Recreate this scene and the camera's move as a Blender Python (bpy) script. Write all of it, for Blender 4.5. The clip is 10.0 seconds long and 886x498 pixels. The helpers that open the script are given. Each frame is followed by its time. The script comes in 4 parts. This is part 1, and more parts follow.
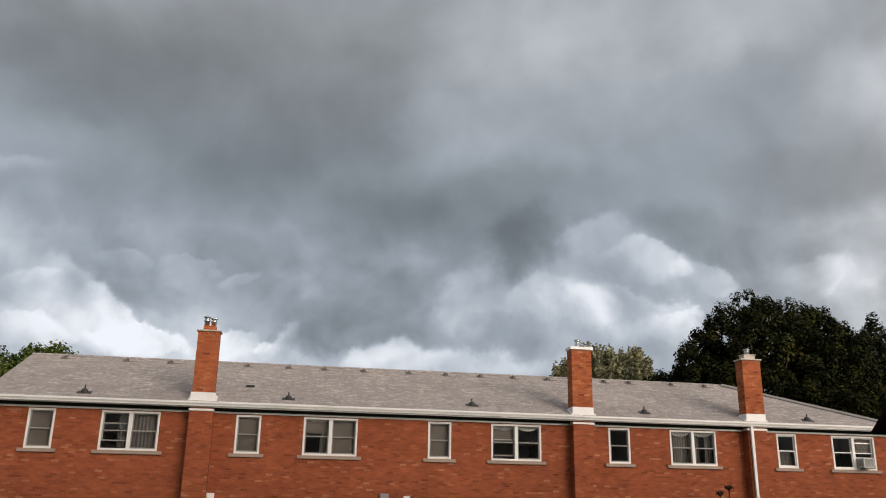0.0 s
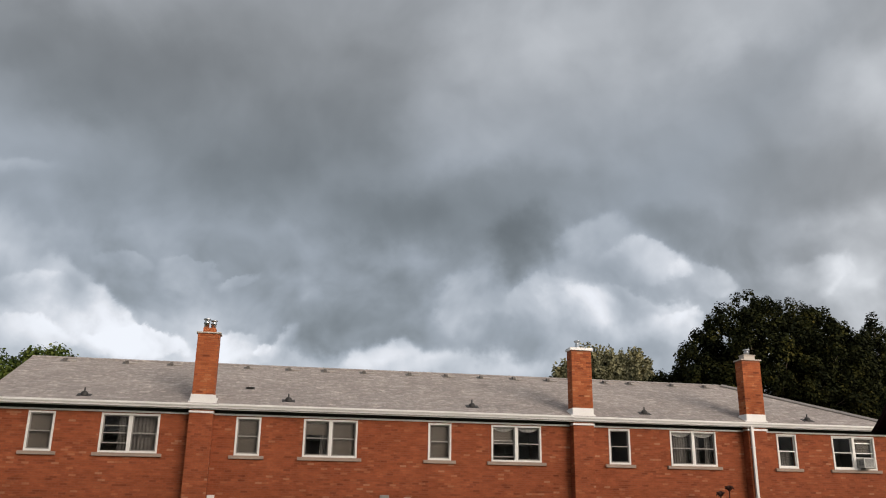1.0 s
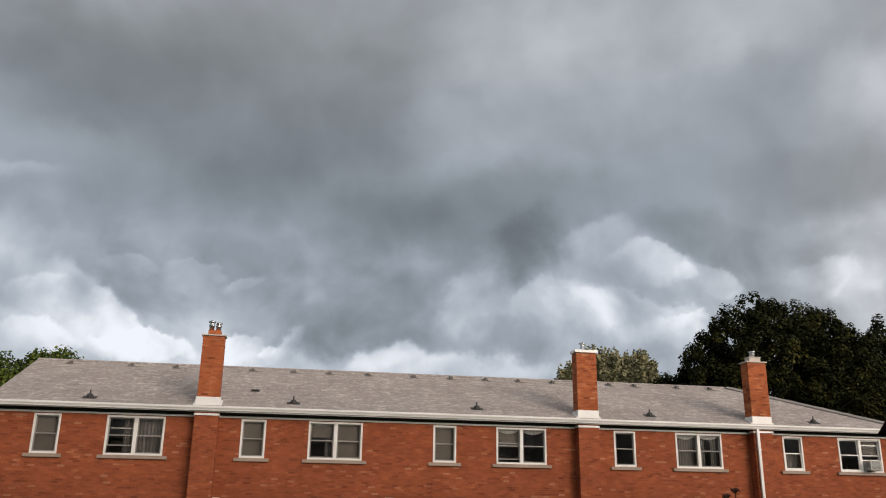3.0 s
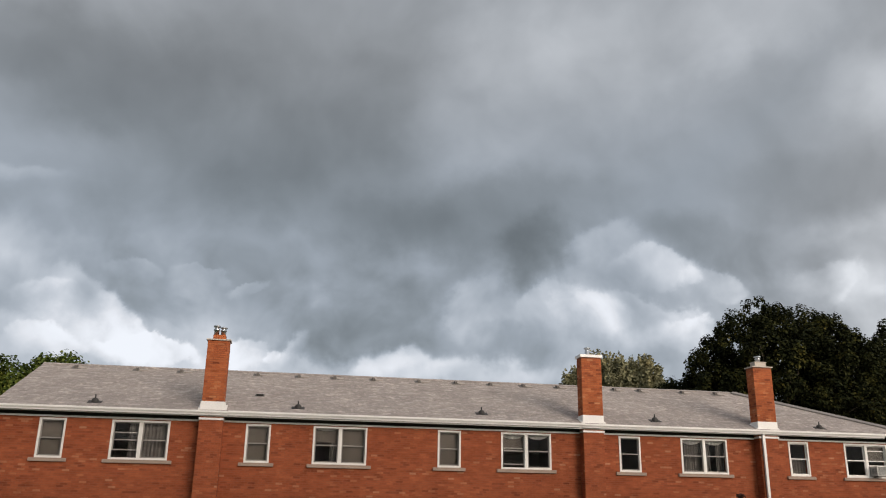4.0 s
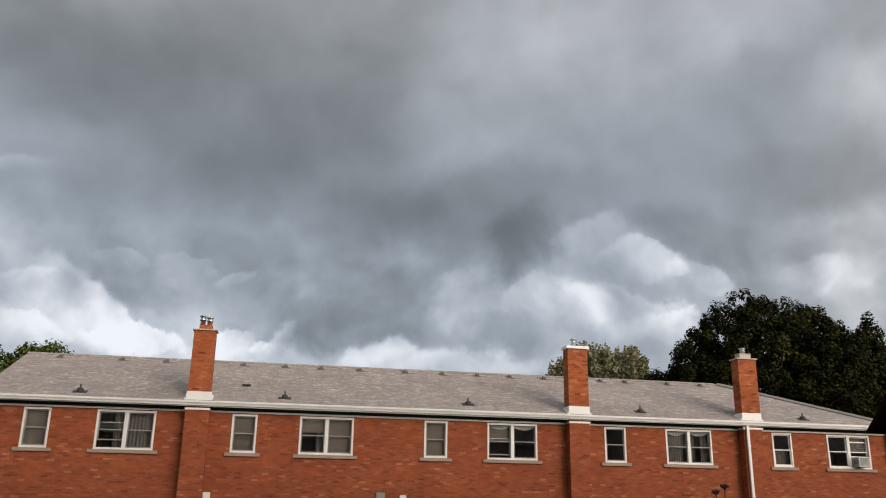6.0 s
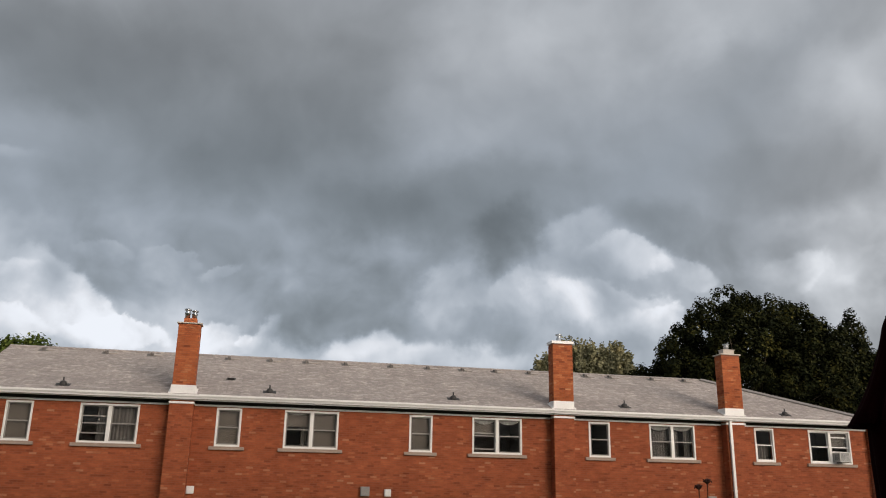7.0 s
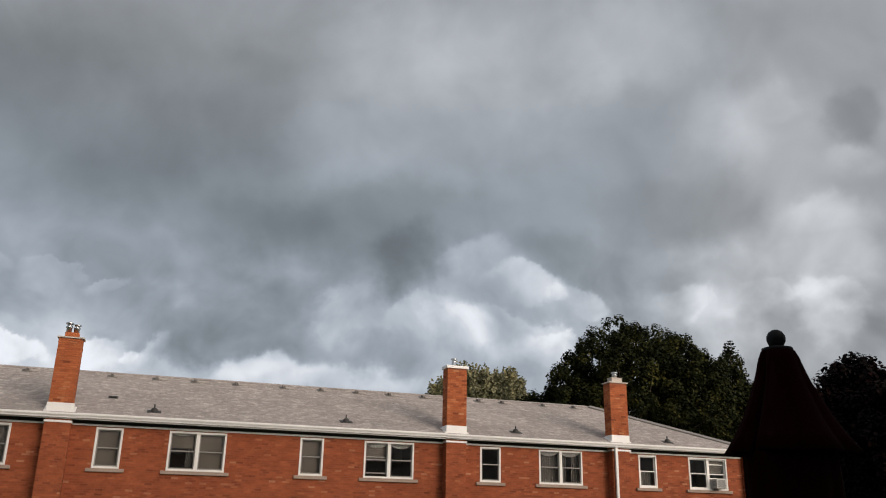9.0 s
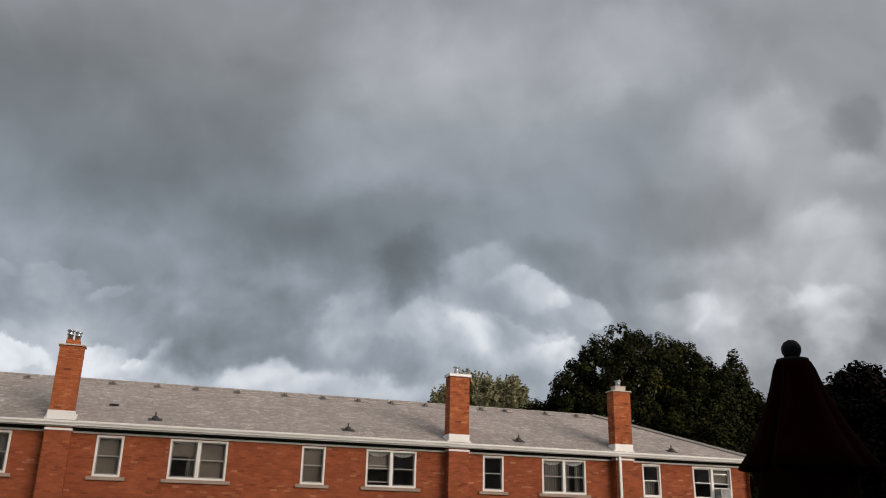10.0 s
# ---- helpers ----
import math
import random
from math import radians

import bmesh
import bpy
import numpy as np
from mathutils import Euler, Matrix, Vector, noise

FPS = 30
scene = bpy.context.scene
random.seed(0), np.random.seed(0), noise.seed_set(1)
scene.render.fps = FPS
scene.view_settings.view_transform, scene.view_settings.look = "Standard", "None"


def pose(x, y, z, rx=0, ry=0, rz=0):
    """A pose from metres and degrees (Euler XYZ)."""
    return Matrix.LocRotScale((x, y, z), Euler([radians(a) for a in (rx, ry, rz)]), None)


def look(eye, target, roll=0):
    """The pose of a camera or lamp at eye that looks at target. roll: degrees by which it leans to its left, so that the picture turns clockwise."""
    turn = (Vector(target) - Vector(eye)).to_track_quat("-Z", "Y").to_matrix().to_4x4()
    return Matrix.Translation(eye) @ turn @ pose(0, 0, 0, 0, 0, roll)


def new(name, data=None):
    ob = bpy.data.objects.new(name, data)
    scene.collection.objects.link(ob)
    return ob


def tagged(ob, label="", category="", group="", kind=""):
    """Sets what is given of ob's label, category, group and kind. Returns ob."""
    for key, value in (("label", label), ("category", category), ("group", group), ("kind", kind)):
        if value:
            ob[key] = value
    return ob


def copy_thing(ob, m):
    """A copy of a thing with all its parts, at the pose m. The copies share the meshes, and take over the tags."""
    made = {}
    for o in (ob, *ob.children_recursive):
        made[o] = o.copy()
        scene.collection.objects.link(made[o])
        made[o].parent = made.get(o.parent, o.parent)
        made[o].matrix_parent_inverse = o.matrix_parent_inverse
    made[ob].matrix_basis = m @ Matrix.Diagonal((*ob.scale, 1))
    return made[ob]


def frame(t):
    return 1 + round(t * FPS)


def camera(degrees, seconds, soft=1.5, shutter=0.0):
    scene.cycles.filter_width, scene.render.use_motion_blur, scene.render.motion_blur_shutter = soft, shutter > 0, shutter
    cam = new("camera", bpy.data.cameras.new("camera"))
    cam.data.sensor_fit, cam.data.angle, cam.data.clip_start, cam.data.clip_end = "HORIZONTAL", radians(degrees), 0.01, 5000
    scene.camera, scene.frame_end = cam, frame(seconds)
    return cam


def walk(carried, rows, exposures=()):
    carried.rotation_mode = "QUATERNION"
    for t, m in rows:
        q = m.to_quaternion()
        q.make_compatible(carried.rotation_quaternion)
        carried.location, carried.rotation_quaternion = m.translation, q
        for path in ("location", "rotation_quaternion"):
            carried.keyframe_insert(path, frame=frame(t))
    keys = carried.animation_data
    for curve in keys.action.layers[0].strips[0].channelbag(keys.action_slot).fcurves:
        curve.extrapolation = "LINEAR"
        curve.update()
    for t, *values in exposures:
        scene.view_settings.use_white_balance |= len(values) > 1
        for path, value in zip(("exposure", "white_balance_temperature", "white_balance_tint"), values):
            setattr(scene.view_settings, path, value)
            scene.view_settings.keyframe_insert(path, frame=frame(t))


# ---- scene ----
# ---- camera ----
EYE = Vector((0.0, 0.0, 2.3))
cam = camera(56.36, 10.0, soft=1.05)
# seconds, steps ahead of the standing place (x, y, z), yaw, pitch, roll
PATH = [
    (0.0, 0.000, 0.000, 0.000, -10.84, 16.97, 1.00),
    (0.5, 0.000, 0.000, 0.000, -10.79, 17.08, 0.90),
    (1.0, 0.000, 0.000, 0.000, -10.87, 17.06, 0.82),
    (1.5, 0.000, 0.000, 0.000, -11.06, 16.94, 0.83),
    (2.0, 0.000, 0.000, 0.000, -10.92, 16.91, 0.89),
    (2.5, 0.000, 0.000, 0.000, -10.76, 17.00, 0.83),
    (4.0, 0.000, 0.000, 0.000, -10.19, 17.53, 0.93),
    (4.5, 0.000, 0.000, 0.000, -10.36, 17.35, 0.93),
    (5.0, 0.000, 0.000, 0.000, -10.47, 17.19, 1.01),
    (6.5, 0.000, 0.000, 0.000, -11.63, 16.76, 0.96),
    (7.0, 0.000, 0.000, 0.000, -12.11, 16.56, 1.05),
    (7.5, 0.000, 0.000, 0.000, -12.84, 16.38, 1.45),
    (7.7, 0.000, 0.000, 0.000, -14.50, 16.62, 1.30),
    (7.9, 0.000, 0.000, 0.000, -16.20, 17.12, 1.18),
    (8.0, 0.000, 0.000, 0.000, -16.93, 17.34, 1.12),
    (8.5, 0.000, 0.000, 0.000, -18.62, 18.10, 1.03),
    (9.0, 0.000, 0.000, 0.000, -19.36, 18.26, 1.12),
    (9.5, 0.016, 0.046, 0.015, -19.42, 18.54, 1.25),
    (10.0, 0.036, 0.104, 0.033, -19.15, 18.78, 1.26),
]


def aim(x, y, z, yaw, pitch, roll):
    eye = EYE + Vector((x, y, z))
    ya, pa = radians(yaw), radians(pitch)
    way = Vector((-math.sin(ya) * math.cos(pa), math.cos(ya) * math.cos(pa), math.sin(pa)))
    return look(eye, eye + way, roll)


walk(cam, [(t, aim(*row)) for t, *row in PATH], ((0.0, 0.0), (4.5, 0.0), (7.0, -0.03), (9.3, -0.04), (10.0, -0.16)))

# ---- world: a storm sky over a low evening sun ----
SUN_AZ, SUN_EL = 151.0, 9.0       # clockwise from +y, above the horizon
world = bpy.data.worlds.new("storm_sky")
scene.world = world
world.use_nodes = True
wt = world.node_tree
wt.nodes.clear()


def wnode(kind, **values):
    n = wt.nodes.new(kind)
    for k, v in values.items():
        n.inputs[int(k[1:])].default_value = v
    return n


def wmath(op, a, b=None, c=None):
    n = wt.nodes.new("ShaderNodeMath")
    n.operation = op
    for i, v in enumerate((a, b, c)):
        if v is None:
            continue
        if isinstance(v, (int, float)):
            n.inputs[i].default_value = v
        else:
            wt.links.new(v, n.inputs[i])
    return n.outputs[0]


def wnoise(vec, scale, detail, rough, lac=2.0):
    n = wt.nodes.new("ShaderNodeTexNoise")
    n.inputs["Scale"].default_value = scale
    n.inputs["Detail"].default_value = detail
    n.inputs["Roughness"].default_value = rough
    n.inputs["Lacunarity"].default_value = lac
    wt.links.new(vec, n.inputs["Vector"])
    return n


coord = wt.nodes.new("ShaderNodeTexCoord").outputs["Generated"]
sep = wt.nodes.new("ShaderNodeSeparateXYZ")
wt.links.new(coord, sep.inputs[0])
elevation = wmath("MULTIPLY", wmath("ARCSINE", sep.outputs[2]), 57.2958)


def wvec(op, a, b=None, scale=None):
    n = wt.nodes.new("ShaderNodeVectorMath")
    n.operation = op
    for i, v in enumerate((a, b)):
        if v is None:
            continue
        if isinstance(v, (tuple, Vector)):
            n.inputs[i].default_value = v
        else:
            wt.links.new(v, n.inputs[i])
    if scale is not None:
        if isinstance(scale, (int, float)):
            n.inputs["Scale"].default_value = scale
        else:
            wt.links.new(scale, n.inputs["Scale"])
    return n


# the cloud deck over the row house is laid out in degrees across and up from a point of the sky
DECK_AZ, DECK_EL = radians(14.0), radians(18.0)
ahead = Vector((math.sin(DECK_AZ) * math.cos(DECK_EL), math.cos(DECK_AZ) * math.cos(DECK_EL), math.sin(DECK_EL)))
across = Vector((math.cos(DECK_AZ), -math.sin(DECK_AZ), 0.0))
depth = wmath("MAXIMUM", wvec("DOT_PRODUCT", coord, ahead).outputs["Value"], 0.12)
deck = wt.nodes.new("ShaderNodeCombineXYZ")
for i, way in enumerate((across, across.cross(ahead))):
    wt.links.new(wmath("MULTIPLY", wmath("DIVIDE", wvec("DOT_PRODUCT", coord, way).outputs["Value"], depth), 57.3), deck.inputs[i])
low_sky = wt.nodes.new("ShaderNodeMapRange")
low_sky.interpolation_type = "SMOOTHSTEP"
for k, v in enumerate((21.0, 13.0, 0.25, 1.0)):
    low_sky.inputs[k + 1].default_value = v
wt.links.new(elevation, low_sky.inputs[0])
# slow swirls push the masses about everywhere, small billows break their edges low down
swirl = wvec("SUBTRACT", wnoise(coord, 6.0, 3.0, 0.5).outputs["Color"], (0.5, 0.5, 0.5)).outputs[0]
billow = wvec("SUBTRACT", wnoise(coord, 15.0, 6.0, 0.56).outputs["Color"], (0.5, 0.5, 0.5)).outputs[0]
swirl_by = wvec("MULTIPLY", swirl, (5.0, 4.0, 0.0)).outputs[0]
billow_by = wvec("SCALE", wvec("MULTIPLY", billow, (5.0, 4.6, 0.0)).outputs[0], None, wmath("MULTIPLY_ADD", low_sky.outputs[0], 0.35, 0.65)).outputs[0]
soft_at = wvec("ADD", wvec("ADD", deck.outputs[0], swirl_by).outputs[0], billow_by).outputs[0]
crisp_at = wvec("ADD", deck.outputs[0], wvec("SCALE", billow_by, None, 0.8).outputs[0]).outputs[0]
# curled relief: density that thins out upwards reads as a lit cloud top
curled = wvec("ADD", coord, wvec("SCALE", wnoise(coord, 5.0, 3.0, 0.45).outputs["Color"], None, 0.12).outputs[0]).outputs[0]
raised = wvec("ADD", curled, (0.012, 0.0, 0.026)).outputs[0]
relief = wmath("SUBTRACT", wnoise(curled, 11.0, 4.0, 0.45).outputs[0], wnoise(raised, 11.0, 4.0, 0.45).outputs[0])
texture = wmath("MULTIPLY_ADD", wnoise(curled, 17.0, 4.5, 0.5).outputs[0], 2.2, -0.1)
deck_sum = [0.0]


def local(vec, u, v, ru, rv, turn):
    n = wt.nodes.new("ShaderNodeMapping")
    n.vector_type = "TEXTURE"
    n.inputs["Location"].default_value = (u, v, 0)
    n.inputs["Rotation"].default_value = (0, 0, radians(turn))
    n.inputs["Scale"].default_value = (ru, rv, 1)
    wt.links.new(vec, n.inputs[0])
    return n.outputs[0]


def falloff(vec, amount, edge):
    d = wvec("DOT_PRODUCT", vec, None)
    wt.links.new(vec, d.inputs[1])
    return wmath("DIVIDE", amount, wmath("ADD", 1.0, wmath("EXPONENT", wmath("MULTIPLY_ADD", d.outputs["Value"], edge, -edge))))


def cloud(u, v, ru, rv, turn, amount, edge):
    """A soft mass of the deck: darker where it is thick, lighter where it is thin."""
    deck_sum[0] = wmath("ADD", falloff(local(soft_at, u, v, ru, rv, turn), amount, edge), deck_sum[0])


def puff(u, v, ru, rv, turn, amount, side, edge):
    """A heap of cloud with a crisp bright rim on one side that fades away inwards."""
    at = local(crisp_at, u, v, ru, rv, turn)
    rim = wmath("ADD", wvec("DOT_PRODUCT", at, (side[0] * 0.55, side[1] * 0.55, 0.0)).outputs["Value"], 0.5)
    rim = wmath("MINIMUM", wmath("MAXIMUM", rim, 0.0), 1.2)
    deck_sum[0] = wmath("ADD", wmath("MULTIPLY", wmath("MULTIPLY", falloff(at, amount, edge), rim), texture), deck_sum[0])


# dark undersides and thin places first, then the lit heaps
cloud(-18.6, 10.8, 16.8, 6.5, 6, -0.35, 2.0)
cloud(-12.2, 6.0, 7.4, 3.7, 10, -0.25, 2.2)
cloud(-24.7, 11.7, 5.9, 3.5, 0, -0.29, 2.0)
cloud(-0.8, 1.8, 7.8, 2.7, 4, -0.39, 2.6)
cloud(2.7, -0.9, 2.9, 2.2, 30, -0.57, 2.6)
cloud(-8.3, 1.0, 4.3, 2.0, 0, -0.28, 2.2)
cloud(-9.1, -5.5, 5.9, 3.1, 20, -0.30, 3.0)
cloud(-26.9, 2.1, 7.4, 2.9, -4, -0.06, 2.2)
cloud(-20.7, -0.9, 9.4, 1.6, -2, -0.10, 2.6)
cloud(-20.8, -4.7, 3.9, 1.4, -4, 0.06, 3.0)
cloud(21.7, 3.4, 5.1, 2.4, 6, -0.22, 2.8)
cloud(16.1, -0.4, 5.9, 1.6, -6, -0.23, 2.6)
cloud(15.3, 6.9, 6.7, 3.5, 0, -0.10, 2.0)
cloud(-0.0, -7.2, 2.9, 1.3, -5, -0.25, 2.6)
cloud(12.3, 1.0, 2.7, 1.2, 0, -0.13, 2.6)
cloud(-0.0, 11.3, 4.3, 5.9, -25, 0.16, 2.2)
cloud(3.5, 14.0, 5.9, 3.1, 0, 0.17, 2.2)
cloud(10.0, 12.7, 7.4, 3.7, 10, 0.14, 2.2)
cloud(-3.5, 8.1, 2.3, 4.3, -30, 0.08, 2.4)
cloud(-32.6, 6.7, 5.9, 2.2, -6, 0.17, 2.4)
cloud(-32.7, -0.7, 5.5, 2.3, 0, 0.28, 2.4)
cloud(-8.1, -0.7, 2.2, 1.3, 15, 0.08, 2.6)
cloud(25.0, 10.3, 2.7, 2.5, 0, 0.26, 2.4)
cloud(24.0, -1.1, 4.7, 2.7, 0, 0.12, 2.4)
cloud(-29.0, -7.2, 12.9, 2.0, -3, 0.60, 2.2)
cloud(-7.1, -9.0, 11.7, 1.3, -3, 0.67, 2.6)
cloud(3.5, -5.4, 8.6, 2.7, 4, 0.15, 2.4)
cloud(11.2, -4.8, 5.1, 2.7, 0, 0.26, 2.4)
cloud(29.1, 9.4, 3.5, 4.3, 0, 0.30, 2.4)
cloud(32.8, 2.2, 4.7, 3.5, 0, 0.46, 2.4)
cloud(34.7, 11.1, 2.3, 1.9, 0, -0.32, 3.0)
cloud(36.5, -4.4, 2.7, 1.6, 0, -0.30, 3.4)
cloud(26.6, -1.3, 3.5, 2.0, 0, 0.21, 2.4)
cloud(-34.2, 15.4, 5.1, 2.9, 0, -0.42, 2.2)
cloud(-21.5, 14.4, 4.3, 2.3, 0, 0.06, 2.2)
cloud(-9.8, 15.8, 4.3, 2.3, 0, 0.11, 2.2)
cloud(-15.5, 3.6, 3.5, 2.3, 0, -0.17, 2.2)
cloud(-31.8, 2.5, 3.5, 2.3, 0, 0.14, 2.2)
cloud(-21.6, -5.5, 2.7, 1.8, 0, 0.21, 2.4)
cloud(15.0, -5.4, 3.9, 2.0, 0, -0.16, 2.2)
cloud(18.4, 16.0, 5.1, 2.7, 0, 0.30, 2.2)
cloud(33.9, -3.4, 2.3, 2.0, 0, 0.61, 2.4)
cloud(25.9, -4.9, 2.3, 2.0, 0, 0.28, 2.6)
puff(-29.0, -5.0, 5.1, 2.4, -32, 0.62, (0.8, 0.7), 11.9)
puff(-32.3, -4.0, 2.7, 1.3, 0, 0.30, (-0.3, 0.9), 8.5)
puff(-32.7, -7.2, 3.3, 1.3, 0, 0.42, (0.5, 0.8), 10.2)
puff(-25.1, -7.3, 4.3, 0.9, -6, 0.60, (0.6, 0.7), 10.2)
puff(-17.7, -7.5, 1.6, 1.2, 0, 0.62, (-0.7, 0.5), 10.2)
puff(-14.5, -7.6, 1.6, 0.7, 38, 0.42, (0.4, 0.8), 5.0)
puff(-16.1, -8.0, 0.8, 0.5, 45, 0.40, (0.4, 0.8), 8.5)
puff(-7.1, -8.6, 3.5, 0.8, 6, 0.36, (-0.4, 0.9), 4.0)
puff(-25.7, -1.8, 2.2, 0.8, -8, 0.30, (0.3, 0.9), 8.5)
puff(-20.7, -2.2, 2.3, 0.6, 0, 0.30, (0.3, 0.9), 8.5)
puff(-17.1, -3.0, 1.6, 0.5, 4, 0.36, (0.4, 0.8), 8.5)
puff(-34.3, 5.3, 3.1, 0.5, -4, 0.27, (-0.3, 0.7), 2.5)
puff(-0.8, -4.7, 2.9, 2.3, 30, 0.34, (-0.7, 0.7), 7.7)
puff(3.9, -4.6, 2.7, 1.6, 10, 0.34, (0.2, 0.9), 8.5)
puff(7.0, -0.7, 2.8, 1.6, 32, 0.30, (0.5, 0.8), 7.7)
puff(10.8, -1.9, 2.9, 1.3, -8, 0.41, (0.6, 0.8), 10.2)
puff(14.8, -3.1, 2.3, 1.2, -22, 0.51, (0.7, 0.7), 10.2)
puff(6.6, -5.4, 3.1, 1.8, 0, 0.30, (0.5, 0.8), 10.2)
puff(10.4, -5.4, 4.3, 1.6, -18, 0.34, (0.6, 0.8), 10.2)
puff(13.3, -6.5, 2.3, 1.1, -10, 0.24, (0.6, 0.8), 10.2)
puff(22.1, -2.9, 2.9, 1.8, 20, 0.34, (0.8, 0.5), 10.2)
puff(14.2, 14.0, 3.5, 2.3, -30, 0.22, (0.9, -0.2), 3.6)
puff(32.3, 4.2, 2.7, 1.4, 20, 0.36, (0.3, 0.9), 3.6)
puff(34.7, 7.8, 2.3, 1.3, 10, 0.36, (0.3, 0.9), 3.6)
puff(28.6, 12.0, 1.8, 1.6, 0, 0.23, (0.3, 0.9), 3.0)
puff(28.7, -2.0, 2.3, 1.2, 0, 0.24, (0.5, 0.8), 8.5)
puff(33.8, -1.8, 2.7, 1.6, 0, 0.26, (0.3, 0.9), 8.5)
total = deck_sum[0]
for scale, amount in ((4.0, 0.26), (11.0, 0.16)):
    total = wmath("ADD", total, wmath("MULTIPLY_ADD", wnoise(curled, scale, 3.5, 0.45).outputs[0], amount, -0.5 * amount))
total = wmath("ADD", total, wmath("MULTIPLY", wmath("MULTIPLY", relief, low_sky.outputs[0]), 1.5))
light = wmath("SMOOTH_MIN", wmath("MULTIPLY", wmath("EXPONENT", total), 0.375), 0.95, 0.3)
# blue-grey low in the west, neutral grey overhead and eastwards, white where it is lit
ramp = wt.nodes.new("ShaderNodeValToRGB")
ramp.color_ramp.elements[0].position, ramp.color_ramp.elements[0].color = 0.15, (0.87, 1.0, 1.11, 1)
ramp.color_ramp.elements[1].position, ramp.color_ramp.elements[1].color = 0.8, (0.965, 1.0, 1.075, 1)
mid = ramp.color_ramp.elements.new(0.38)
mid.color = (0.885, 1.0, 1.15, 1)
wt.links.new(light, ramp.inputs[0])
overhead = wt.nodes.new("ShaderNodeMapRange")
overhead.interpolation_type = "SMOOTHSTEP"
for k, v in enumerate((18.0, 32.0, 0.0, 0.7)):
    overhead.inputs[k + 1].default_value = v
wt.links.new(elevation, overhead.inputs[0])
hue = wt.nodes.new("ShaderNodeMix")
hue.data_type = "RGBA"
hue.inputs[7].default_value = (0.965, 1.0, 1.05, 1)
rightward = wt.nodes.new("ShaderNodeMapRange")
rightward.interpolation_type = "SMOOTHSTEP"
for k, v in enumerate((8.0, 30.0, 0.0, 0.85)):
    rightward.inputs[k + 1].default_value = v
bearing = wt.nodes.new("ShaderNodeSeparateXYZ")
wt.links.new(deck.outputs[0], bearing.inputs[0])
wt.links.new(bearing.outputs[0], rightward.inputs[0])
wt.links.new(wmath("MAXIMUM", overhead.outputs[0], rightward.outputs[0]), hue.inputs[0])
wt.links.new(ramp.outputs[0], hue.inputs[6])
# the cloud deck is thinner and brighter round the veiled sun
sun_dot = wmath("MAXIMUM", wvec("DOT_PRODUCT", coord, (math.sin(radians(SUN_AZ)) * math.cos(radians(SUN_EL)), math.cos(radians(SUN_AZ)) * math.cos(radians(SUN_EL)), math.sin(radians(SUN_EL)))).outputs["Value"], 0.0)
veil = wmath("ADD", wmath("MULTIPLY", wmath("POWER", sun_dot, 2.0), 2.9), wmath("MULTIPLY", wmath("POWER", sun_dot, 24.0), 6.0))
tint = wvec("SCALE", hue.outputs[2], None, light)
warm = wvec("SCALE", (1.08, 0.97, 0.87), None, wmath("MULTIPLY", light, veil))
whole = wvec("ADD", tint.outputs[0], warm.outputs[0])
clouds = wt.nodes.new("ShaderNodeBackground")
wt.links.new(whole.outputs[0], clouds.inputs[0])
clouds.inputs[1].default_value = 1.0
air = wt.nodes.new("ShaderNodeTexSky")
air.sky_type, air.sun_disc = "NISHITA", False
air.sun_elevation, air.sun_rotation = radians(SUN_EL), radians(SUN_AZ)
clear = wt.nodes.new("ShaderNodeBackground")
wt.links.new(air.outputs[0], clear.inputs[0])
clear.inputs[1].default_value = 0.06
cover = wt.nodes.new("ShaderNodeMixShader")
cover.inputs[0].default_value = 0.95
wt.links.new(clear.outputs[0], cover.inputs[1])
wt.links.new(clouds.outputs[0], cover.inputs[2])
wo = wt.nodes.new("ShaderNodeOutputWorld")
wt.links.new(cover.outputs[0], wo.inputs[0])

sun = new("sun", bpy.data.lights.new("sun", "SUN"))
sun.data.energy, sun.data.angle, sun.data.color = 3.45, radians(38.0), (1.0, 0.85, 0.72)
sa, se = radians(SUN_AZ), radians(SUN_EL)
sun_at = Vector((math.sin(sa) * math.cos(se), math.cos(sa) * math.cos(se), math.sin(se)))
sun.matrix_world = look(sun_at * 60, (0, 0, 0))


# ---- materials ----
def material(name, build):
    m = bpy.data.materials.new(name)
    m.use_nodes = True
    nt = m.node_tree
    bsdf = nt.nodes["Principled BSDF"]
    build(nt, bsdf)
    return m


def ramp_of(nt, fac, stops):
    r = nt.nodes.new("ShaderNodeValToRGB")
    e = r.color_ramp.elements
    e[0].position, e[0].color = stops[0][0], (*stops[0][1], 1)
    e[1].position, e[1].color = stops[-1][0], (*stops[-1][1], 1)
    for p, c in stops[1:-1]:
        e.new(p).color = (*c, 1)
    nt.links.new(fac, r.inputs[0])
    return r.outputs[0]


def noise_of(nt, scale, detail=5.0, rough=0.55, stretch=None):
    tc = nt.nodes.new("ShaderNodeNewGeometry").outputs["Position"]
    if stretch:
        mp = nt.nodes.new("ShaderNodeMapping")
        mp.inputs["Scale"].default_value = stretch
        nt.links.new(tc, mp.inputs[0])
        tc = mp.outputs[0]
    n = nt.nodes.new("ShaderNodeTexNoise")
    n.inputs["Scale"].default_value, n.inputs["Detail"].default_value, n.inputs["Roughness"].default_value = scale, detail, rough
    nt.links.new(tc, n.inputs["Vector"])
    return n.outputs[0]


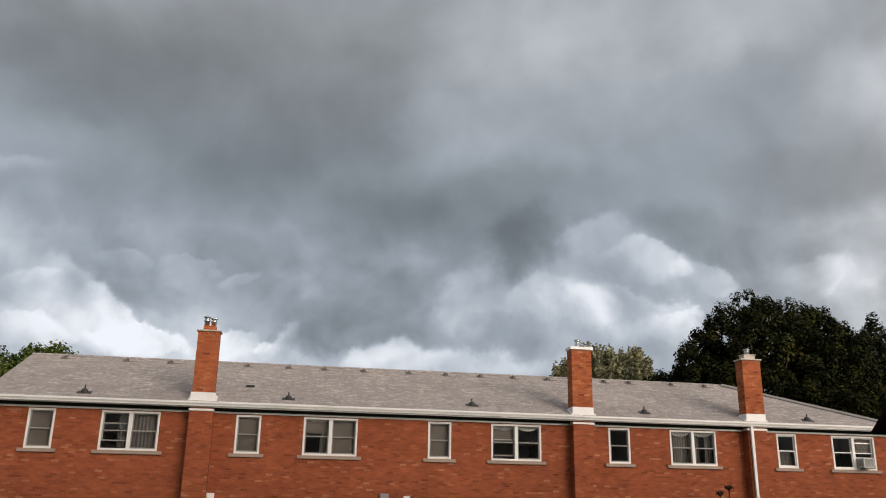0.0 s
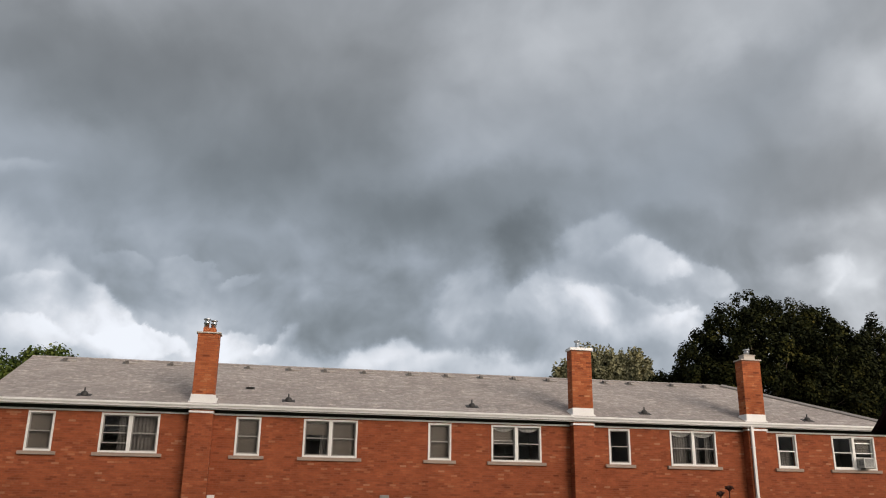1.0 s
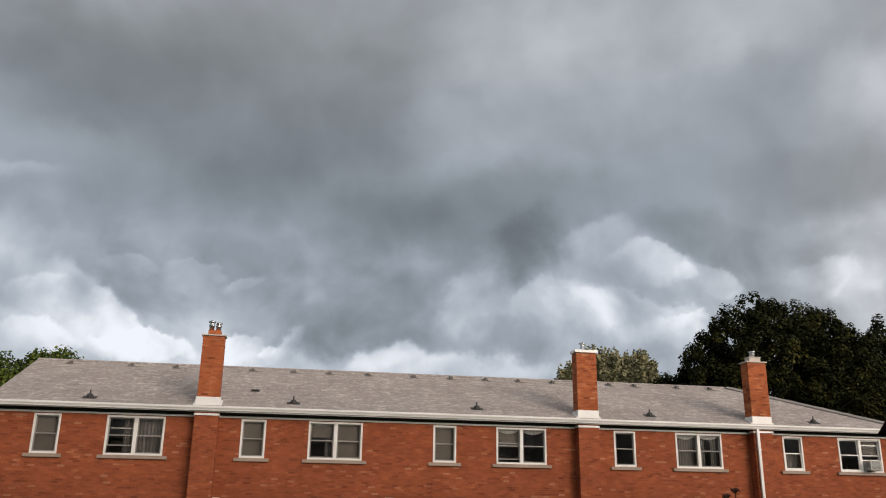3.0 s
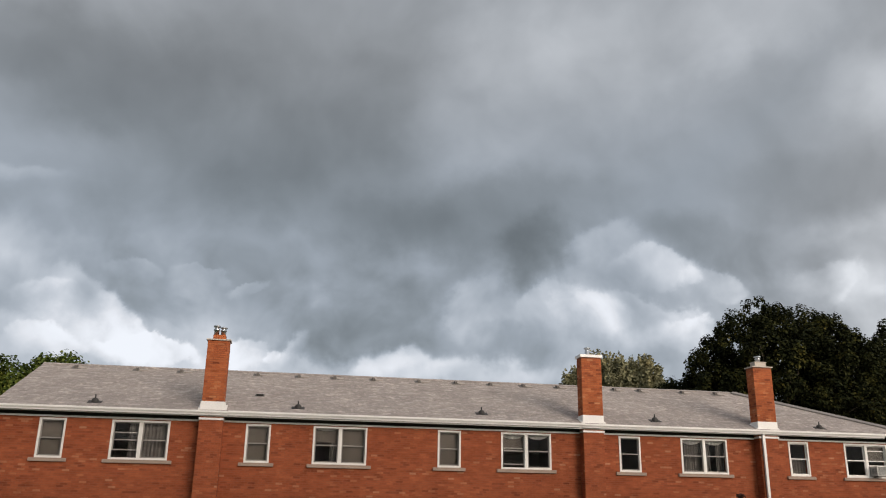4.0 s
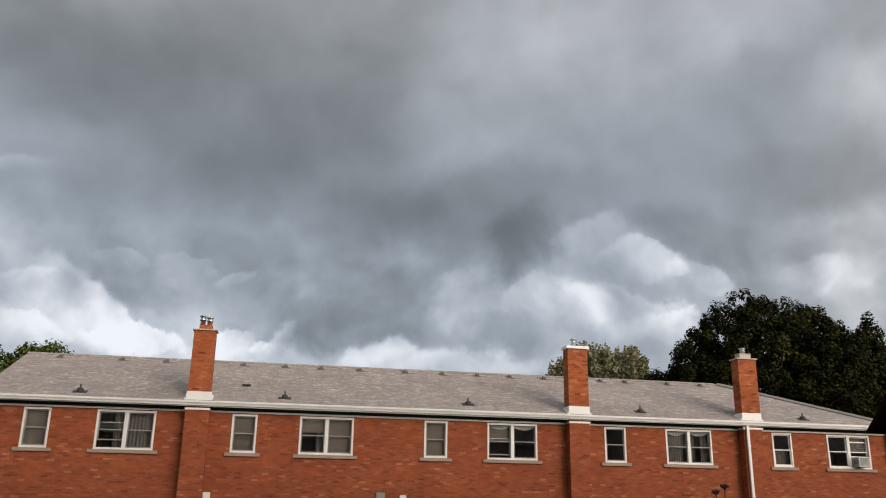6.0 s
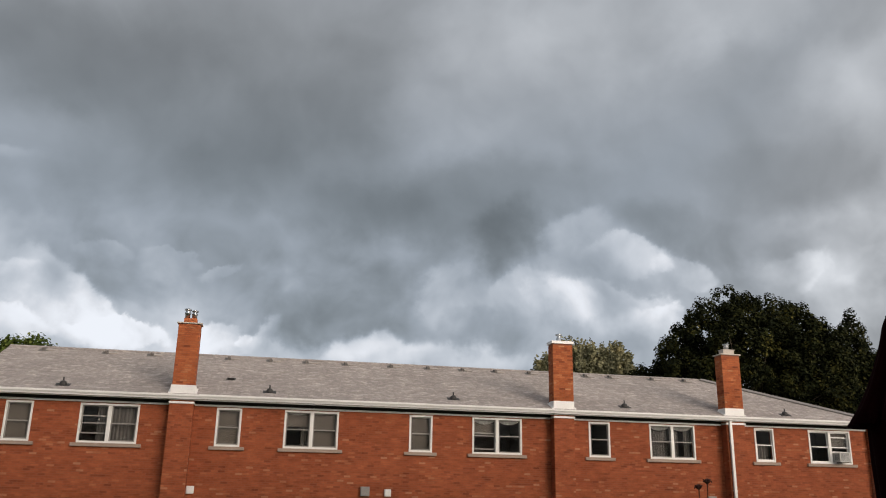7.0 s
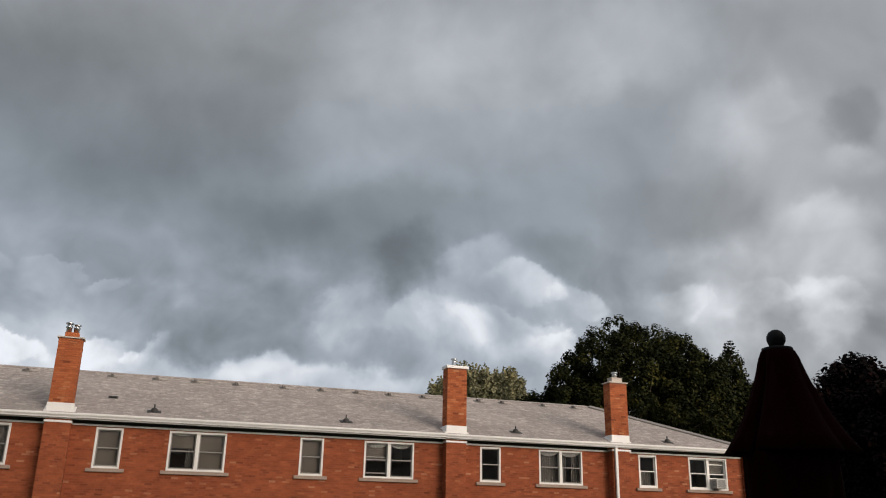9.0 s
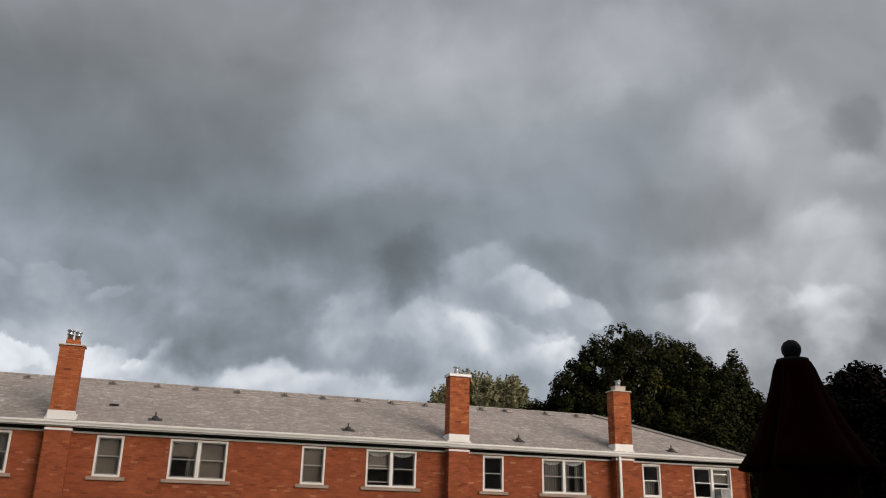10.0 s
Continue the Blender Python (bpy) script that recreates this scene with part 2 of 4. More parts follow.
def mixed(nt, a, b, fac, mode="MIX"):
    x = nt.nodes.new("ShaderNodeMix")
    x.data_type, x.blend_type = "RGBA", mode
    for socket, v in ((x.inputs[0], fac), (x.inputs[6], a), (x.inputs[7], b)):
        if isinstance(v, (int, float)):
            socket.default_value = v
        elif isinstance(v, tuple):
            socket.default_value = (*v, 1)
        else:
            nt.links.new(v, socket)
    return x.outputs[2]


def bumped(nt, bsdf, height, strength, distance):
    b = nt.nodes.new("ShaderNodeBump")
    b.inputs["Strength"].default_value, b.inputs["Distance"].default_value = strength, distance
    nt.links.new(height, b.inputs["Height"])
    nt.links.new(b.outputs[0], bsdf.inputs["Normal"])


def varied(nt, single):
    """One random number for each piece: by object, or by island of a joined mesh."""
    if single:
        return nt.nodes.new("ShaderNodeObjectInfo").outputs["Random"]
    return nt.nodes.new("ShaderNodeNewGeometry").outputs["Random Per Island"]


def brick_look(single, stops=None):
    def build(nt, bsdf):
        c = ramp_of(nt, varied(nt, single), stops or [
            (0.0, (0.26, 0.072, 0.034)), (0.07, (0.315, 0.087, 0.039)), (0.20, (0.36, 0.100, 0.043)), (0.50, (0.382, 0.108, 0.046)),
            (0.90, (0.415, 0.122, 0.052)), (0.96, (0.45, 0.150, 0.068)), (1.0, (0.50, 0.23, 0.13))])
        grain = noise_of(nt, 60.0)
        c = mixed(nt, c, ramp_of(nt, grain, [(0.3, (0.72, 0.70, 0.68)), (0.7, (1.12, 1.1, 1.08))]), 0.8, "MULTIPLY")
        stain = noise_of(nt, 0.55, 5.0, 0.6, (1.0, 1.0, 2.0))
        c = mixed(nt, c, ramp_of(nt, stain, [(0.3, (0.74, 0.70, 0.68)), (0.65, (1.05, 1.05, 1.05))]), 0.8, "MULTIPLY")
        blotch = noise_of(nt, 2.6, 4.0, 0.6, (1.0, 1.0, 2.4))
        c = mixed(nt, c, ramp_of(nt, blotch, [(0.35, (0.73, 0.69, 0.67)), (0.65, (1.11, 1.11, 1.11))]), 0.8, "MULTIPLY")
        nt.links.new(c, bsdf.inputs["Base Color"])
        bsdf.inputs["Roughness"].default_value = 0.9
        bsdf.inputs["Specular IOR Level"].default_value = 0.25
        bumped(nt, bsdf, noise_of(nt, 110.0), 0.5, 0.004)
    return build


def plain(colour, rough, grain=40.0, depth=0.25, metal=0.0, spread=0.15, bump=0.2, spec=0.5, soil=0.8):
    def build(nt, bsdf):
        lo, hi = tuple(v * (1 - spread) for v in colour), tuple(min(1.0, v * (1 + spread)) for v in colour)
        c = ramp_of(nt, noise_of(nt, grain), [(0.3, lo), (0.7, hi)])
        c = mixed(nt, c, ramp_of(nt, noise_of(nt, 1.3, 6.0, 0.6), [(0.3, (soil,) * 3), (0.65, (1.0, 1.0, 1.0))]), 0.8, "MULTIPLY")
        nt.links.new(c, bsdf.inputs["Base Color"])
        bsdf.inputs["Roughness"].default_value, bsdf.inputs["Metallic"].default_value = rough, metal
        bsdf.inputs["Specular IOR Level"].default_value = spec
        if bump:
            bumped(nt, bsdf, noise_of(nt, grain * 2), bump, 0.003)
    return build


def shingle_look(single):
    def build(nt, bsdf):
        c = ramp_of(nt, varied(nt, single), [(0.0, (0.376, 0.335, 0.312)), (0.4, (0.396, 0.355, 0.332)), (0.80, (0.416, 0.373, 0.35)), (0.92, (0.465, 0.42, 0.394)), (1.0, (0.52, 0.468, 0.44))])
        c = mixed(nt, c, ramp_of(nt, noise_of(nt, 160.0), [(0.3, (0.65, 0.65, 0.65)), (0.7, (1.2, 1.2, 1.2))]), 0.8, "MULTIPLY")
        c = mixed(nt, c, ramp_of(nt, noise_of(nt, 6.5, 3.0, 0.55, (1.1, 1.0, 1.0)), [(0.36, (0.84, 0.84, 0.84)), (0.56, (1.0, 1.0, 1.0)), (0.66, (1.30, 1.28, 1.26))]), 0.9, "MULTIPLY")
        c = mixed(nt, c, ramp_of(nt, noise_of(nt, 0.7, 6.0, 0.6), [(0.3, (0.82, 0.82, 0.82)), (0.7, (1.06, 1.06, 1.06))]), 0.9, "MULTIPLY")
        nt.links.new(c, bsdf.inputs["Base Color"])
        bsdf.inputs["Roughness"].default_value = 0.95
        bsdf.inputs["Specular IOR Level"].default_value = 0.2
        bumped(nt, bsdf, noise_of(nt, 220.0), 0.6, 0.003)
    return build


def leaf_look(dark, mid_, bright, patch=0.6, tuft_shade=0.9):
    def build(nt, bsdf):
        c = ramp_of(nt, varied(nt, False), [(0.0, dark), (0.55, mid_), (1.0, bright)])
        # noise patches paint lit tufts and shaded gaps into the leaf colour
        c = mixed(nt, c, ramp_of(nt, noise_of(nt, patch, 3.0), [(0.36, (0.35, 0.40, 0.40)), (0.52, (0.85, 0.88, 0.85)), (0.68, (2.2, 1.85, 1.3))]), tuft_shade, "MULTIPLY")
        nt.links.new(c, bsdf.inputs["Base Color"])
        bsdf.inputs["Roughness"].default_value = 0.75
        bsdf.inputs["Specular IOR Level"].default_value = 0.08
    return build


def glass_look(nt, bsdf):
    bsdf.inputs["Base Color"].default_value = (0.93, 0.95, 0.95, 1)
    bsdf.inputs["Roughness"].default_value = 0.0
    bsdf.inputs["Transmission Weight"].default_value = 1.0
    bsdf.inputs["IOR"].default_value = 1.5
    bumped(nt, bsdf, noise_of(nt, 1.1, 1.0), 0.04, 0.02)


M_BRICK, M_BRICK_ONE = material("brick_joined", brick_look(False)), material("brick_single", brick_look(True))
M_BRICK_STACK = material("brick_stack", brick_look(True, [
    (0.0, (0.24, 0.066, 0.030)), (0.07, (0.33, 0.090, 0.036)), (0.18, (0.42, 0.120, 0.044)), (0.6, (0.46, 0.138, 0.052)), (0.93, (0.50, 0.165, 0.066)), (1.0, (0.56, 0.26, 0.13))]))
M_MORTAR = material("mortar", plain((0.29, 0.098, 0.048), 0.95, 70.0))
M_SHINGLE, M_SHINGLE_ONE = material("shingle_joined", shingle_look(False)), material("shingle_single", shingle_look(True))
M_HIPCAP = material("hip_cap_shingle", plain((0.25, 0.232, 0.218), 0.95, 60.0))
M_FELT = material("roof_underlay", plain((0.10, 0.095, 0.09), 0.95))
M_WHITE = material("white_paint", plain((0.83, 0.81, 0.785), 0.45, 25.0, spread=0.05, bump=0.08, soil=0.86))
M_SASH = material("white_vinyl", plain((0.80, 0.78, 0.745), 0.4, 30.0, spread=0.04, bump=0.03, soil=0.9))
# inner sashes, with the recess's shade and the screens' greying put into the colour
M_SASHIN = material("shaded_sash", plain((0.27, 0.25, 0.23), 0.5, 30.0, spread=0.06, bump=0.03, soil=0.9))
M_SOFFIT = material("brown_soffit", plain((0.035, 0.025, 0.02), 0.7))
M_SILL = material("limestone_sill", plain((0.37, 0.275, 0.22), 0.85, 35.0))
M_GLASS = material("window_glass", glass_look)
M_CONCRETE = material("chimney_cap_concrete", plain((0.52, 0.46, 0.40), 0.9, 40.0))
M_STEEL = material("galvanised_steel", plain((0.62, 0.64, 0.66), 0.28, 30.0, metal=1.0, spread=0.1, bump=0.05))
M_DARKMETAL = material("weathered_lead", plain((0.03, 0.027, 0.025), 0.6, 30.0))
M_VENT = material("roof_vent_paint", plain((0.16, 0.145, 0.132), 0.7, 30.0))
M_VENTPATCH = material("vent_lid_paint", plain((0.38, 0.34, 0.305), 0.7, 30.0))
M_SHADE = material("roller_shade_cloth", plain((0.085, 0.071, 0.058), 0.9, 60.0))
M_CURTAIN = material("curtain_cloth", plain((0.075, 0.067, 0.06), 0.9, 60.0))
M_LACE = material("white_valance", plain((0.80, 0.78, 0.75), 0.9, 60.0))
M_BLIND = material("blind_slat", plain((0.42, 0.40, 0.37), 0.6, 30.0))
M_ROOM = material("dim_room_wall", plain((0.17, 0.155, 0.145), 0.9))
M_AC = material("ac_enclosure", plain((0.50, 0.49, 0.46), 0.5, 30.0))
M_ACDARK = material("ac_grille", plain((0.13, 0.13, 0.13), 0.6, 30.0))
M_GREYBOX = material("grey_enclosure", plain((0.28, 0.26, 0.24), 0.6, 30.0))
M_BARK = material("bark", plain((0.09, 0.07, 0.05), 0.95, 14.0, spread=0.4, bump=0.8))
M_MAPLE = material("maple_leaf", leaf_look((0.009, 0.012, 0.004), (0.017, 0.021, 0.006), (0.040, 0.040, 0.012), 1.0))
M_WILLOW = material("willow_leaf", leaf_look((0.19, 0.185, 0.105), (0.225, 0.215, 0.125), (0.27, 0.255, 0.155), 0.8, 0.25))
M_GREEN = material("green_leaf", leaf_look((0.03, 0.05, 0.012), (0.07, 0.10, 0.022), (0.14, 0.16, 0.04)))
# crimson leaves taken near black, the crown's shade put into their colour
M_CRIMSON = material("shaded_crimson_leaf", leaf_look((0.0022, 0.0008, 0.0008), (0.0035, 0.0012, 0.0012), (0.008, 0.0025, 0.0025)))
M_DRY = material("dried_stalk", plain((0.085, 0.030, 0.018), 0.9, 60.0, spread=0.4))
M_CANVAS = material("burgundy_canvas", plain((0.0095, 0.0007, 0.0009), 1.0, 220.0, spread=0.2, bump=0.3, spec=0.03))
M_BLACK = material("black_plastic", plain((0.008, 0.008, 0.009), 0.7, 60.0, spec=0.2))
M_BRONZE = material("bronze_pole", plain((0.06, 0.045, 0.035), 0.4, 60.0, metal=0.7))
M_GRASS = material("lawn", plain((0.05, 0.075, 0.025), 0.95, 8.0, spread=0.5, bump=0.8))
M_DECK = material("patio_stone", plain((0.26, 0.25, 0.235), 0.9, 12.0))
# walls of the added houses, kept pale to grey the window reflections
M_UNSEEN = material("added_house_wall", plain((0.42, 0.38, 0.34), 0.9, 20.0))

# ---- building helpers ----
BASE = {}


def thing(name, at, label, category, group="", kind=""):
    ob = new(name)
    ob.location = at
    ob.empty_display_size = 0.2
    BASE[ob.name] = Vector(at)
    return tagged(ob, label, category, group, kind)


def link_mesh(name, mesh, mat, parent, label=""):
    ob = new(name, mesh)
    if mat and not mesh.materials:
        mesh.materials.append(mat)
    if parent:
        ob.parent = parent
        if parent.name in BASE:
            ob.matrix_parent_inverse = Matrix.Translation(-BASE[parent.name])
    if label:
        ob["label"] = label
    return ob


def part(name, bm, mat, parent=None, label="", smooth=False):
    mesh = bpy.data.meshes.new(name)
    bmesh.ops.recalc_face_normals(bm, faces=bm.faces)
    for f in bm.faces:
        f.smooth = smooth
    bm.to_mesh(mesh)
    bm.free()
    return link_mesh(name, mesh, mat, parent, label)


def box(x0, x1, y0, y1, z0, z1, bevel=0.0, bm=None):
    own = bmesh.new()
    bmesh.ops.create_cube(own, size=1.0, matrix=Matrix.LocRotScale(((x0 + x1) / 2, (y0 + y1) / 2, (z0 + z1) / 2), None, (x1 - x0, y1 - y0, z1 - z0)))
    if bevel:
        bmesh.ops.bevel(own, geom=own.edges[:], offset=bevel, segments=2, affect="EDGES", profile=0.6)
    if bm is None:
        return own
    tmp = bpy.data.meshes.new("tmp")
    own.to_mesh(tmp)
    own.free()
    bm.from_mesh(tmp)
    bpy.data.meshes.remove(tmp)
    return bm


def extrude_x(profile, x0, x1, bm=None):
    """A closed outline in y and z, drawn out along x."""
    bm = bm or bmesh.new()
    a = [bm.verts.new((x0, y, z)) for y, z in profile]
    b = [bm.verts.new((x1, y, z)) for y, z in profile]
    n = len(profile)
    for i in range(n):
        bm.faces.new((a[i], a[(i + 1) % n], b[(i + 1) % n], b[i]))
    bm.faces.new(a[::-1]), bm.faces.new(b)
    return bm


def turned(profile, at, segs=20, bm=None, wobble=None):
    """A body of revolution about an upright axis: profile of (radius, z)."""
    bm = bm or bmesh.new()
    rings = []
    for i, (r, z) in enumerate(profile):
        ring = []
        for k in range(segs):
            a = 2 * math.pi * k / segs
            rr = r * (wobble(a, i) if wobble else 1.0)
            ring.append(bm.verts.new((at[0] + rr * math.cos(a), at[1] + rr * math.sin(a), at[2] + z)))
        rings.append(ring)
    for p, q in zip(rings, rings[1:]):
        for k in range(segs):
            bm.faces.new((p[k], p[(k + 1) % segs], q[(k + 1) % segs], q[k]))
    bm.faces.new(rings[0][::-1]), bm.faces.new(rings[-1])
    return bm


def tube(points, radii, segs=8, bm=None):
    bm = bm or bmesh.new()
    rings = []
    for i, p in enumerate(points):
        p = Vector(p)
        d = (Vector(points[min(i + 1, len(points) - 1)]) - Vector(points[max(i - 1, 0)])).normalized()
        side = d.cross(Vector((0.31, 0.94, 0.13))).normalized()
        up = d.cross(side)
        rings.append([bm.verts.new(p + radii[i] * (math.cos(2 * math.pi * k / segs) * side + math.sin(2 * math.pi * k / segs) * up)) for k in range(segs)])
    for p, q in zip(rings, rings[1:]):
        for k in range(segs):
            bm.faces.new((p[k], p[(k + 1) % segs], q[(k + 1) % segs], q[k]))
    bm.faces.new(rings[0][::-1]), bm.faces.new(rings[-1])
    return bm


def joined(name, blocks, mat, parent, label="", kind="stuff"):
    """Many small five-sided blocks, each eight corners, as one mesh."""
    v = np.array(blocks, float).reshape(-1, 3)
    n = len(v) // 8
    quad = np.array([(0, 1, 5, 4), (1, 3, 7, 5), (3, 2, 6, 7), (2, 0, 4, 6), (4, 5, 7, 6)])
    f = (np.arange(n)[:, None, None] * 8 + quad).reshape(-1, 4)
    mesh = bpy.data.meshes.new(name)
    mesh.from_pydata(v.tolist(), [], f.tolist())
    mesh.update()
    ob = link_mesh(name, mesh, mat, parent, label)
    return tagged(ob, kind=kind)


def block(w, h, d):
    """A unit piece: width along x, height along z, its face towards -y at -d."""
    return [(x, y, z) for y in (0.0, -d) for z in (-h / 2, h / 2) for x in (-w / 2, w / 2)]


def piece_mesh(name, corners, mat):
    mesh = bpy.data.meshes.new(name)
    mesh.from_pydata(corners, [], [(0, 1, 5, 4), (1, 3, 7, 5), (3, 2, 6, 7), (2, 0, 4, 6), (4, 5, 7, 6), (0, 2, 3, 1)])
    mesh.materials.append(mat)
    mesh.update()
    return mesh


def piece(name, mesh, m, parent):
    ob = new(name, mesh)
    ob.parent = parent
    ob.matrix_basis = m
    return ob


# ---- ground ----
bm = bmesh.new()
bmesh.ops.create_grid(bm, x_segments=60, y_segments=60, size=2500)
for v in bm.verts:
    v.co.z = -0.02
tagged(part("ground", bm, M_GRASS), "flat mown lawn that runs to the horizon", "lawn", kind="structure")
tagged(part("pavement", box(-9, 9, -1.7, 6.5, 0.0, 0.7, 0.02), M_DECK), "raised stone patio beside the house", "patio", kind="structure")

# plain unseen houses added at the camera's back, shading patio and row house's foot
for x0, x1, top in ((-30.0, 23.3, 12.0), (28.4, 70.0, 9.6)):
    bm = bmesh.new()
    box(x0, x1, -9.5, -1.9, 0, 6.2, bm=bm)
    extrude_x([(-1.4, 6.1), (-5.7, top), (-10.0, 6.1)], x0 - 0.3, x1 + 0.3, bm)
    tagged(part("wall_south", bm, M_UNSEEN), "plain pale unseen house with a pitched roof, added for its shade", "wall", kind="structure")
# unseen link added to keep the sun's reflection out of a window
tagged(part("wall_south", box(23.3, 28.4, -9.2, -5.0, 0, 9.2, 0.02), M_UNSEEN), "plain pale unseen link between two houses, added to block reflections", "wall", kind="structure")

# ---- the brick row house ----
FY = 27.64                       # face of the brick wall
X0, X1 = -8.80, 22.30            # its ends
YB = 36.16                       # back wall
EAVE_Y, EAVE_Z, RIDGE_Y, RIDGE_Z = 27.22, 5.18, 31.90, 7.14
SLOPE = (RIDGE_Z - EAVE_Z) / (RIDGE_Y - EAVE_Y)
RX0, RX1, APEX = -8.84, 22.65, 18.00
W_BOTTOM, W_TOP, SMALL, BIG = 3.64, 4.84, 0.786, 1.751
WINDOWS = [(-7.535, 0), (-5.41, 1), (-1.335, 0), (0.799, 1), (4.893, 0), (7.052, 1), (11.234, 0), (13.513, 1), (17.638, 0), (19.848, 1)]
BREASTS = [-2.77, 9.84, 16.33]   # left edges of the chimney breasts
CW, CD = 0.73, 0.46              # their width and the stacks' depth
PF = FY - 0.38                   # face of the breasts
house = thing("row_house", (7, 32, 0), "long two-storey red brick row house with grey shingle roof", "house")

COURSE, BRICK, JOINT = 0.0675, 0.213, 0.010
BW, BH = BRICK - JOINT, COURSE - JOINT
openings = [(x, x + (BIG if b else SMALL), W_BOTTOM - 0.11, W_TOP) for x, b in WINDOWS]
openings += [(x, x + CW, 0.0, 5.2) for x in BREASTS]


def wall_mesh():
    """The wall behind the bricks, with the windows cut through."""
    bm = bmesh.new()
    y0, y1 = FY, FY + 0.28
    xs = sorted({X0, X1, *(v for x, b in WINDOWS for v in (x, x + (BIG if b else SMALL)))})
    box(X0, X1, y0, y1, 0, W_BOTTOM, bm=bm)
    box(X0, X1, y0, y1, W_TOP, 5.02, bm=bm)
    wins = {x for x, b in WINDOWS}
    for a, b in zip(xs, xs[1:]):
        if a not in wins:
            box(a, b, y0, y1, W_BOTTOM, W_TOP, bm=bm)
    return bm


wall = part("wall", wall_mesh(), M_MORTAR, house, "red brick front wall with dark and pale bricks")
bm = bmesh.new()
box(X1 - 0.28, X1, FY + 0.28, YB, 0, 5.02, bm=bm)
box(X0, X0 + 0.28, FY + 0.28, YB, 0, 5.02, bm=bm)
box(X0, X1, YB, YB + 0.28, 0, 5.02, bm=bm)
side_wall = part("side_wall", bm, M_MORTAR, house, "red brick side and back walls")
# gable end under the roof
bm = bmesh.new()
a = [bm.verts.new((X0 + dx, y, z)) for dx in (0, 0.28) for y, z in ((FY, 5.02), (YB, 5.02), (RIDGE_Y, RIDGE_Z - 0.16))]
bm.faces.new(a[:3]), bm.faces.new(a[3:][::-1])
for i in range(3):
    j = (i + 1) % 3
    bm.faces.new((a[i], a[j], a[j + 3], a[i + 3]))
part("gable", bm, M_MORTAR, house)


def courses(x0, x1, z0, z1, holes):
    """Bricks in running bond as (centre x, centre z, width), cut at holes."""
    out = []
    n = 0
    z = z0
    while z + BH <= z1 + 1e-6:
        spans = [(x0, x1)]
        for a, b, c, d in holes:
            if c - BH < z < d:
                spans = [s for p, q in spans for s in ((p, min(q, a)), (max(p, b), q)) if s[1] - s[0] > 0.02]
        x = x0 - (BRICK / 2 if n % 2 else 0.0)
        while x < x1:
            for p, q in spans:
                l, r = max(x, p), min(x + BW, q)
                if r - l > 0.035:
                    out.append(((l + r) / 2, z + BH / 2, r - l))
            x += BRICK
        z += COURSE
        n += 1
    return out


rng = random.Random(7)
blocks = []
laid = courses(X0, X1, 0.02, 5.01, openings)
near = sorted((b for b in laid if -1.9 < b[0] < 2.7 and b[1] > 3.2 and abs(b[2] - BW) < 1e-4), key=lambda b: -b[1])[:300]
chosen = set(near)
for cx, cz, w in laid:
    if (cx, cz, w) in chosen:
        continue
    d = 0.008 + rng.uniform(-0.003, 0.004)
    blocks += [(cx + x, FY + y, cz + z) for x, y, z in block(w, BH, d)]
joined("brickwork", blocks, M_BRICK, wall)
for at, turn in ((X1, 90), (X0, -90)):
    m = Matrix.Translation((at, (FY + YB) / 2, 0)) @ pose(0, 0, 0, 0, 0, turn)
    half = (YB - FY) / 2 + 0.2
    blocks = []
    for cx, cz, w in courses(-half, half, 0.02, 5.01, []):
        d = 0.008 + rng.uniform(-0.003, 0.004)
        blocks += [tuple(m @ Vector((cx + x, y, cz + z))) for x, y, z in block(w, BH, d)]
    joined("brickwork", blocks, M_BRICK, side_wall)
BRICK_MESH = piece_mesh("brick", block(BW, BH, 0.009), M_BRICK_ONE)
STACK_BRICK = piece_mesh("brick", block(BW, BH, 0.009), M_BRICK_STACK)

# chimney breasts and stacks
STACK_TOP = [7.42, 7.46, 7.40]


def brick_shaft(x0, x1, y0, y1, z0, z1, parent, single):
    """Bricks round a rectangular shaft; joined, or each an object of its own."""
    out = []
    n = 0
    z = z0
    while z + BH <= z1:
        shift = BRICK / 2 if n % 2 else 0.0
        for side in range(4):
            length = (x1 - x0) if side % 2 == 0 else (y1 - y0)
            at = -shift
            while at < length:
                l, r = max(at, 0.0), min(at + BW, length )
                if r - l > 0.04:
                    c = (l + r) / 2
                    turn = side * 90
                    px = {0: x0 + c, 1: x1, 2: x1 - c, 3: x0}[side]
                    py = {0: y0, 1: y0 + c, 2: y1, 3: y1 - c}[side]
                    out.append((px, py, z + BH / 2, turn, r - l))
                at += BRICK
        z += COURSE
        n += 1
    if single:
        for px, py, pz, turn, w in out:
            m = pose(px, py, pz, 0, 0, turn) @ Matrix.Diagonal((w / BW, 1 + rng.uniform(-0.3, 0.4), 1, 1))
            piece("brick", STACK_BRICK, m, parent)
    else:
        blk = []
        for px, py, pz, turn, w in out:
            m = pose(px, py, pz, 0, 0, turn)
            d = 0.008 + rng.uniform(-0.003, 0.004)
            blk += [tuple(m @ Vector(v)) for v in block(w, BH, d)]
        joined("brickwork", blk, M_BRICK, parent)


def roof_z(y):
    return EAVE_Z + SLOPE * (y - EAVE_Y)


